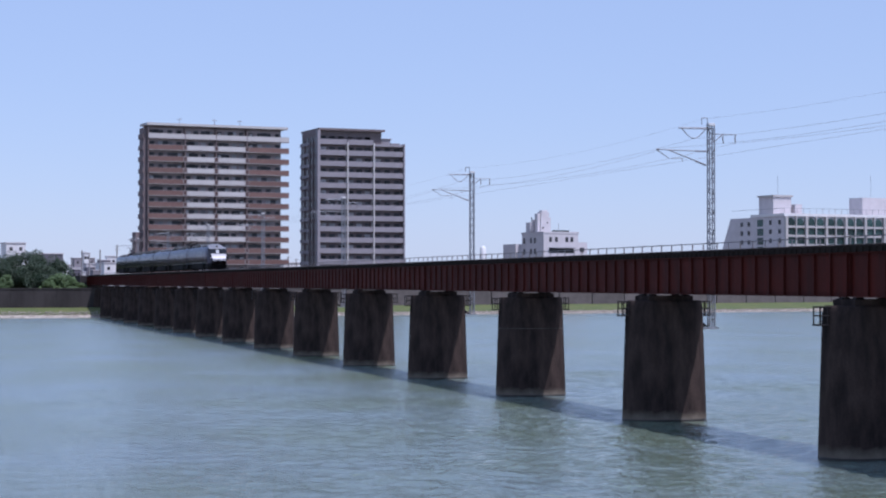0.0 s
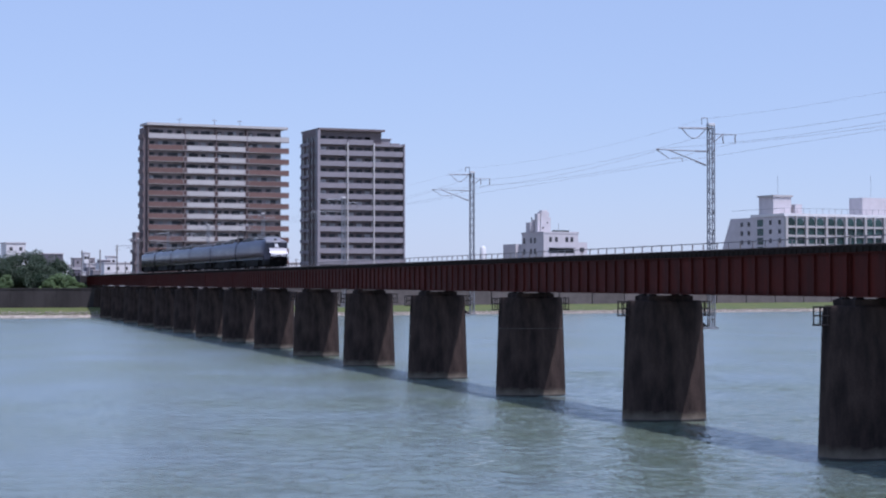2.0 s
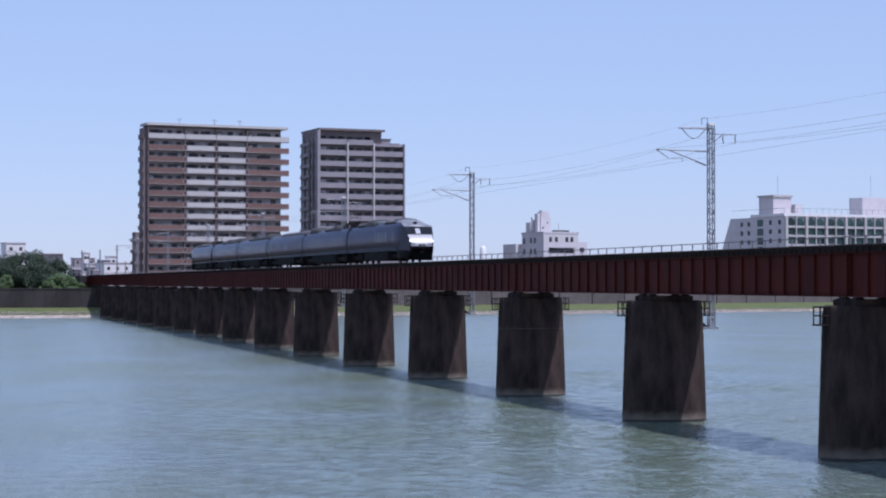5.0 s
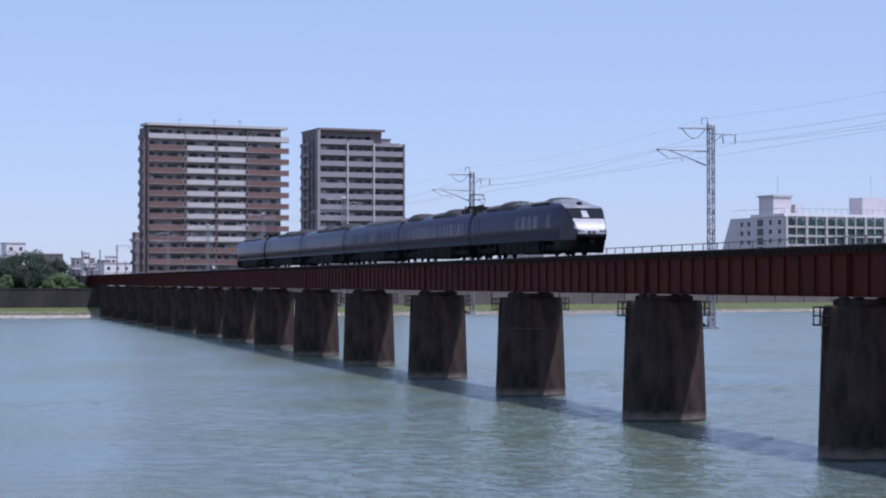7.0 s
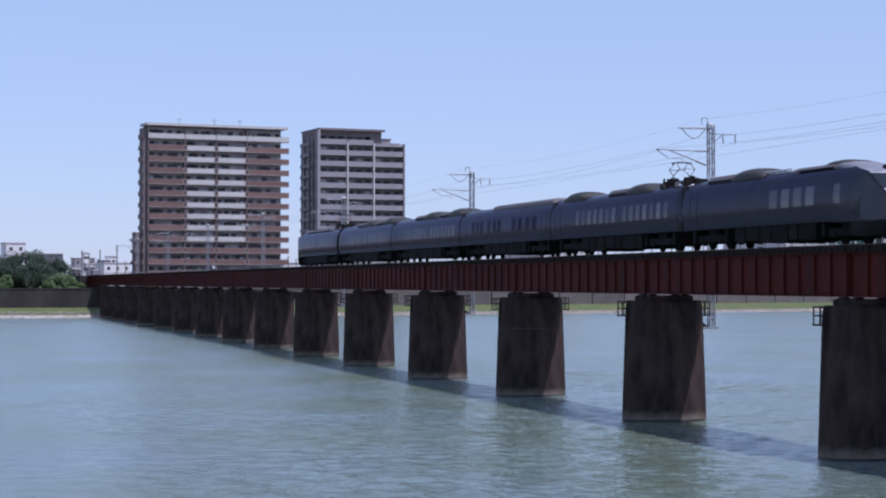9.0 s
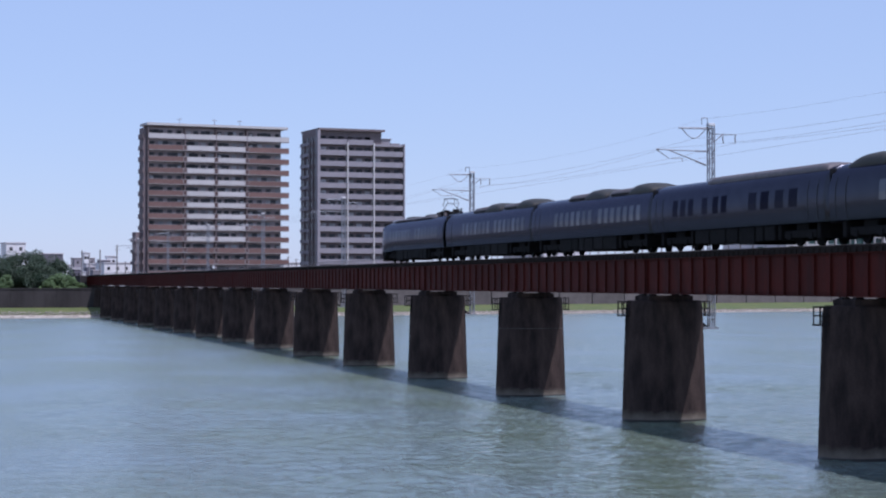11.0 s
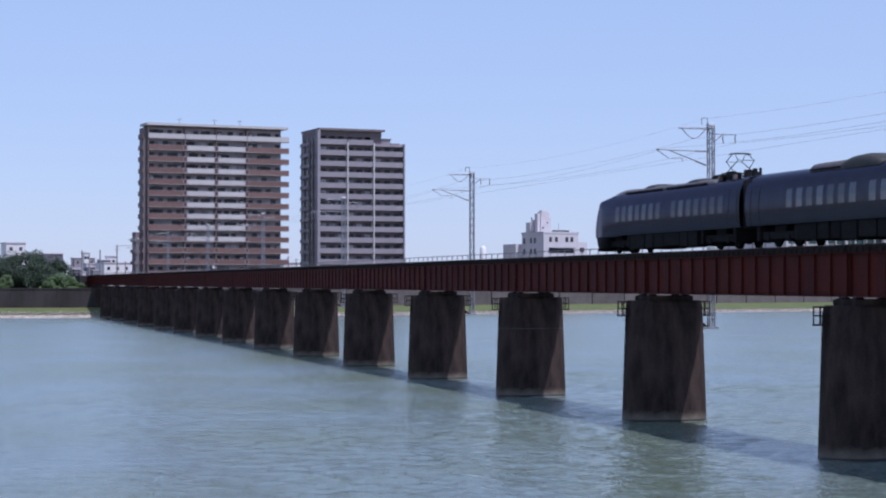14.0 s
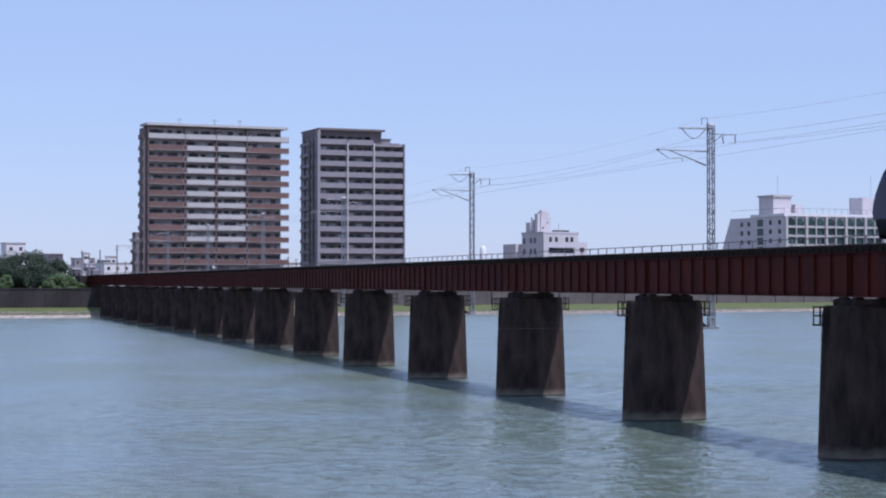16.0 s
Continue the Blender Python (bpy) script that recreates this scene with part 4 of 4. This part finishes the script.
def house(name, px, depth, w, d, z1, label, mat_=None, rz=10.0):
    """A plain far block with rows of windows: centre of its front by bearing and distance."""
    a = math.atan((px - 784) / 3192) + radians(16.31)
    r = depth / math.cos(math.atan((px - 784) / 3192))
    t = thing(name, pose(EYE[0] + r * math.sin(a), r * math.cos(a), 0, rz=rz), label, "building", "far houses")
    part("wall", boxes((-w / 2, w / 2, 0, d, 3.0, z1)), mat_ or M_PALE, t)
    part("roof", boxes((-w / 2 - 0.2, w / 2 + 0.2, -0.2, d + 0.2, z1, z1 + 0.3)), M_PALE, t)
    me = mesh_of("window", boxes((-0.45, 0.45, -0.05, 0.1, 0, 1.0)), M_WIN)
    z = z1 - 2.1
    while z > 4:
        k = max(2, int(w / 2.6))
        for i in range(k):
            hang("window", me, t, (-w / 2 + w * (i + 0.5) / k, 0, z))
        z -= 2.9
    return t


M_GREENGLASS = mat("green_tinted_glass", (0.035, 0.075, 0.07), 0.1, var=0.4, scale=0.3, fine=2, bump=0.0, rnd=0.5)
M_BARK = mat("bark", (0.09, 0.065, 0.045), 0.95, var=0.4, scale=3)
M_POLE = mat("pole_concrete", (0.30, 0.29, 0.28), 0.85, var=0.2, scale=1)
M_SLATE = mat("dark_slate_roof", (0.11, 0.11, 0.12), 0.7, var=0.3, scale=1)


def leaf_mat(name, a, b):
    m = bpy.data.materials.new(name)
    m.use_nodes = True
    n, l = m.node_tree.nodes, m.node_tree.links
    g, r = n.new("ShaderNodeNewGeometry"), n.new("ShaderNodeValToRGB")
    r.color_ramp.elements[0].color, r.color_ramp.elements[1].color = (*a, 1), (*b, 1)
    l.new(g.outputs["Random Per Island"], r.inputs[0])
    l.new(r.outputs[0], n["Principled BSDF"].inputs["Base Color"])
    n["Principled BSDF"].inputs["Roughness"].default_value = 0.6
    return m


M_LEAF = leaf_mat("leaves", (0.010, 0.026, 0.010), (0.024, 0.048, 0.017))
M_LEAF_LIGHT = leaf_mat("light_leaves", (0.038, 0.075, 0.022), (0.09, 0.145, 0.045))


def spot(px, depth):
    """A place on the ground plan by bearing across the view and distance along it."""
    a = (px - 784) / 3192 * depth
    c, s = math.cos(radians(16.31)), math.sin(radians(16.31))
    return EYE[0] + depth * s + a * c, depth * c - a * s


def tree(px, depth, h, w, seed, light=False, z0=3.4):
    rng = random.Random(seed)
    x, y = spot(px, depth)
    t = thing("tree", (x, y, z0), "leafy green broad-crowned tree behind the flood wall" if not light else "light green bushy tree behind the flood wall", "tree", "trees on the far bank")
    bm = bmesh.new()
    rings = []
    for i in range(6):
        u = i / 5
        r = 0.035 * h * (1 - 0.65 * u)
        rings.append([(r * math.cos(a * math.tau / 8) + 0.15 * math.sin(u * 3), r * math.sin(a * math.tau / 8), u * h * 0.62) for a in range(8)])
    loft(bm, rings)
    part("trunk", bm, M_BARK, t)
    clumps = []
    for i in range(34):
        a, e = rng.uniform(0, math.tau), rng.random() ** 0.7
        zz = h * (0.28 + 0.68 * rng.random())
        rr = w / 2 * e * math.sin(math.pi * min(1, max(0.12, (zz / h - 0.1) / 0.95))) ** 0.6
        clumps.append(Vector((rr * math.cos(a), rr * math.sin(a), zz)))
    part("limbs", bars([((0, 0, h * rng.uniform(0.25, 0.5)), c * 0.92) for c in clumps[:12]], 0.009 * h, 5), M_BARK, t)
    verts, faces = [], []
    for c in clumps:
        cr = w * rng.uniform(0.10, 0.19)
        for j in range(330):
            d = Vector((rng.gauss(0, 1), rng.gauss(0, 1), rng.gauss(0, 0.8)))
            p = c + d.normalized() * cr * rng.uniform(0.6, 1.05)
            u = Vector((rng.gauss(0, 1), rng.gauss(0, 1), rng.gauss(0, 1))).normalized() * rng.uniform(0.12, 0.24)
            v = u.orthogonal().normalized() * rng.uniform(0.08, 0.15)
            k = len(verts)
            verts += [p - u, p + v, p + u, p - v]
            faces.append((k, k + 1, k + 2, k + 3))
    me = bpy.data.meshes.new("crown")
    me.from_pydata(verts, [], faces)
    me.materials.append(M_LEAF_LIGHT if light else M_LEAF)
    tagged(hang("crown", me, t), kind="stuff")


def pole(px, depth, z1, arms=1):
    x, y = spot(px, depth)
    t = thing("utility_pole", (x, y, 0), "slim grey concrete utility pole with cross-arms", "utility pole", "utility poles")
    bm = bmesh.new()
    loft(bm, [[(r * math.cos(i * math.tau / 8), r * math.sin(i * math.tau / 8), z) for i in range(8)] for z, r in ((3, 0.24), (z1, 0.15))])
    part("shaft", bm, M_POLE, t)
    for i in range(arms):
        part("cross_arm", boxes((-0.6, 0.9, -0.05, 0.05, z1 - 0.5 - 0.9 * i, z1 - 0.4 - 0.9 * i)), M_POLE, t)
    return t


def white_house():
    x, y = spot(962, 490)
    t = thing("apartment_house", pose(x, y, 0, rz=10), "white rendered block with a stepped roof tower and dark windows", "building")
    part("wall", boxes((0, 10.9, 0, 12.2, 3, 21.2)), M_PALE, t)
    part("parapet", boxes((-0.12, 11.02, -0.12, 0.1, 21.0, 21.5), (-0.12, 0.1, 0.1, 12.3, 21.0, 21.5)), M_PALE, t)
    part("stair_tower", boxes((2.0, 5.1, 5.0, 7.4, 21.2, 25.6)), M_PALE, t)
    part("tower_cap", boxes((2.2, 4.7, 5.2, 7.2, 25.6, 27.0), (2.5, 4.3, 5.4, 7.0, 27.0, 27.5)), M_PALE, t)
    part("tower_window", boxes((2.5, 2.9, 4.96, 5.1, 22.4, 23.0)), M_WIN, t)
    part("tower_window", boxes((3.9, 4.2, 4.96, 5.1, 23.8, 24.3)), M_WIN, t)
    part("lift_house", boxes((0.2, 2.0, 7.8, 10.2, 21.2, 24.2)), M_PALE, t)
    part("roof_step", boxes((1.2, 2.0, 7.6, 8.6, 24.2, 25.0)), M_PALE, t)
    part("roof_box", boxes((1.1, 1.97, 5.3, 6.9, 21.2, 26.6)), M_PALE, t)
    part("roof_pipe", bars([((1.0, 8.4, 24.2), (1.0, 8.4, 25.6))], 0.12), M_SLATE, t)
    part("roof_mast", bars([((7.0, 4.0, 21.2), (7.0, 4.0, 24.0))], 0.05), M_POLE, t)
    part("wing", boxes((10.9, 14.4, 1.0, 9, 3, 18.7)), M_PALE, t)
    part("wing", boxes((-2.0, 1.0, 12.2, 19.5, 3, 18.3)), M_PALE, t)
    part("roof_shelter", boxes((4.6, 9.2, 2, 3.4, 21.5, 21.95)), M_GREENGLASS, t, "green roof shelter")
    me = mesh_of("window", boxes((-0.45, 0.45, -0.04, 0.1, 0, 1.35)), M_WIN)
    for z in (18.7, 12.7, 9.7, 6.7):
        for wx in (2.2, 4.0, 7.3, 8.9):
            hang("window", me, t, (wx, 0, z))
    part("window_band", boxes((1.8, 9.4, -0.06, 0.12, 15.7, 16.9)), M_WIN, t)
    part("awning", boxes((1.6, 9.6, -0.7, 0.0, 17.0, 17.15)), M_SLATE, t)
    part("window", boxes((12.0, 13.4, 0.94, 1.1, 16.0, 17.2)), M_WIN, t)
    side = mesh_of("window", boxes((-0.04, 0.1, -0.5, 0.5, 0, 1.5)), M_WIN)
    for wy in (4.8, 7.0, 10.8):
        for z in (18.4, 15.4, 12.4):
            hang("window", side, t, (0, wy, z))


def hotel():
    x, y = spot(1390, 587)
    t = thing("hotel", pose(x, y, 0, rz=10), "pale grey hotel block with white columns and arched top windows", "building")
    L, D = 54.0, 30.0
    bm = boxes((0, L, 0.6, D * 0.62, 3, 29.3))
    part("wall", bm, M_PALE, t)
    bm = bmesh.new()
    loft(bm, [[(0.8, D * 0.55, z), (0.8, D + e, z), (14, D + e, z), (14, D * 0.55, z)] for z, e in ((3, 14), (29.3, 1.5))])
    part("sloped_wing", bm, M_PALE, t)
    part("roof_edge", boxes((-0.3, L, 0.1, 0.7, 29.3, 30.2), (-0.3, 0.3, 0.7, D * 0.62, 29.3, 30.2)), M_ROOFWHITE, t, "white roof edge")
    part("penthouse", boxes((2, 9.3, 9, 17, 29.3, 36.0)), M_PALE, t)
    part("penthouse_roof", boxes((1.6, 9.7, 8.6, 17.4, 36.0, 36.6)), M_WHITE, t)
    part("penthouse", boxes((38.3, 54, 8, 15, 29.3, 36.4)), M_PALE, t)
    part("penthouse", boxes((10.2, 13, 8, 12, 29.3, 33.6)), M_PALE, t)
    part("antenna", bars([((6, 12, 36.5), (6, 12, 43))], 0.06, 4), M_GALV, t)
    part("antenna", bars([((43.5, 10, 36.4), (43.5, 10, 44))], 0.06, 4), M_GALV, t)
    bay = 8.1
    col = mesh_of("column", boxes((-0.42, 0.42, -0.5, 0.6, 3, 29.3)), M_WHITE)
    mul = mesh_of("mullion", boxes((-0.18, 0.18, -0.15, 0.6, 3, 29.3)), M_WHITE)
    slab = mesh_of("floor_band", boxes((0, L, -0.1, 0.6, 0, 0.6)), M_WHITE)
    pane = mesh_of("window", boxes((-1.72, 1.72, 0.45, 0.62, 0, 2.4)), M_GREENGLASS)
    bm = bmesh.new()
    pts = [(-1.45, 0.0), (1.45, 0.0)] + [(1.45 * math.cos(a * math.pi / 8), 1.0 + 1.45 * math.sin(a * math.pi / 8)) for a in range(9)]
    loft(bm, [[(px_, yy, pz) for px_, pz in pts] for yy in (0.35, 0.62)])
    arch = mesh_of("arched_window", bm, M_GREENGLASS)
    i = 0
    while i * bay < L - 1:
        hang("column", col, t, (i * bay + 0.4, 0, 0))
        hang("mullion", mul, t, (i * bay + 0.4 + bay / 2, 0, 0)) if i * bay + bay / 2 < L else None
        for k in range(9):
            z = 26.3 - 3.0 * k
            for e in (0.27, 0.73):
                hang("arched_window" if k == 0 else "window", arch if k == 0 else pane, t, (i * bay + 0.4 + bay * e, 0, z))
        i += 1
    for k in range(8):
        hang("floor_band", slab, t, (0, 0, 25.55 - 3.0 * k))
    side = mesh_of("window", boxes((-0.06, 0.1, -0.7, 0.7, 0, 1.5)), M_WIN)
    big = mesh_of("stair_window", boxes((-0.08, 0.1, -1.6, 1.6, 0, 2.3)), M_GREENGLASS)
    for k in range(5):
        for wy in (3, 8):
            hang("window", side, t, (0, wy, 26.6 - 3.0 * k))
        hang("stair_window", big, t, (0, 13.5, 26.2 - 3.0 * k))
        for wy in (21, 25):
            hang("window", side, t, (0.8, wy, 26.4 - 3.0 * k))
    rail = mesh_of("roof_rail_post", boxes((-0.04, 0.04, -0.04, 0.04, 30.2, 31.9)), M_GALV)
    for j in range(20):
        hang("roof_rail_post", rail, t, (0.3 + 2.6 * j, 0.9, 0))
    part("roof_rail", boxes((0, L, 0.86, 0.94, 31.85, 31.95)), M_GALV, t)
    part("roof_rail", boxes((0.2, 0.28, 0.9, D, 31.85, 31.95)), M_GALV, t)


def town():
    tower_brown()
    tower_grey()
    white_house()
    hotel()
    sign = thing("track_marker", (1.6, 262, Z_TOP + 0.11), "small white marker board on a post beside the track", "sign")
    part("post", bars([((0, 0, 0), (0, 0, 0.9))], 0.04), M_GALV, sign)
    part("board", boxes((-0.2, 0.2, -0.03, 0.03, 0.62, 0.95)), M_ROOFWHITE, sign)
    x, y = spot(855, 480)
    tank = thing("water_tank", (x, y, 0), "white cylindrical water tank on a roof", "tank")
    bm = bmesh.new()
    loft(bm, [[(r * math.cos(i * math.tau / 16), r * math.sin(i * math.tau / 16), z) for i in range(16)] for z, r in ((3, 0.8), (16.6, 0.8), (17.2, 0.5), (17.4, 0.1))])
    part("shell", smooth(bm), M_ROOFWHITE, tank)
    house("white_house", 28, 520, 5.6, 6, 18.9, "small white rooftop house with dark windows", M_ROOFWHITE, 12)
    house("grey_house", 90, 520, 7.0, 8, 15.8, "blue-grey flat-roofed block behind the trees", M_BLUEGREY, 8)
    house("white_house", 208, 560, 8.6, 8, 13.6, "white rendered house with small windows", M_ROOFWHITE, 14)
    house("white_house", 197, 600, 3.0, 5, 16.2, "narrow white house among roofs", M_ROOFWHITE, 0)
    house("pale_house", 168, 640, 6.0, 8, 14.2, "pale house among the roofs", M_PALE, 5)
    house("pale_house", 130, 600, 6.0, 8, 12.4, "pale low house among the roofs", M_ROOFWHITE, -5)
    house("grey_house", 150, 700, 8.0, 8, 17.0, "grey house far behind", M_GREY, 5)
    house("pale_house", 118, 720, 7.0, 8, 14.5, "pale house far behind", M_PALE, 0)
    for px, d, w, z, m in ((136, 560, 2.6, 11.6, M_BLUEGREY), (154, 660, 2.2, 18.3, M_ROOFWHITE), (163, 590, 3.4, 12.6, M_BLUEGREY), (176, 600, 2.4, 13.4, M_PALE), (186, 570, 3.0, 14.6, M_GREY), (144, 575, 3.0, 10.9, M_ROOFWHITE), (172, 540, 2.4, 11.2, M_GREY)):
        house("small_house", px, d, w, 5, z, "small flat-roofed house crowded among other roofs", m, 6)
    house("pale_house", 516, 560, 5.0, 8, 13.6, "pale low house between the towers", M_ROOFWHITE, 5)
    for px, d, z, a in ((127, 470, 14.2, 1), (145, 470, 16.0, 1), (158, 520, 15.5, 0), (177, 470, 16.2, 0), (207, 470, 17.5, 2), (222, 500, 13.5, 0), (510, 520, 15.2, 1), (524, 540, 14.8, 1)):
        pole(px, d, z, a)
    for px, d, h, w, s in ((48, 436, 11.6, 12, 1), (86, 438, 10.2, 10, 2), (18, 440, 10.4, 9, 3), (-4, 430, 8.4, 8, 4), (-30, 436, 10.5, 12, 5), (66, 432, 8.5, 10, 6)):
        tree(px, d, h, w, s)
    for px, d, h, w, s in ((104, 424, 5.6, 7, 11), (122, 424, 4.8, 5, 12), (84, 422, 5.0, 5, 13), (8, 424, 6.0, 4, 14), (140, 426, 4.0, 4, 15)):
        tree(px, d, h, w, s, True)


def motions(water):
    for car, y, turn in CARS:
        walk(car, [(t / 2, pose(0, y + train_y(t / 2), RAIL_Z, rz=turn)) for t in range(33)])
    walk(water, [(0.0, pose(0, 0, 0)), (16.0, pose(-2.4, -1.0, 0))])


water = setting()
bridge()
train()
town()
motions(water)
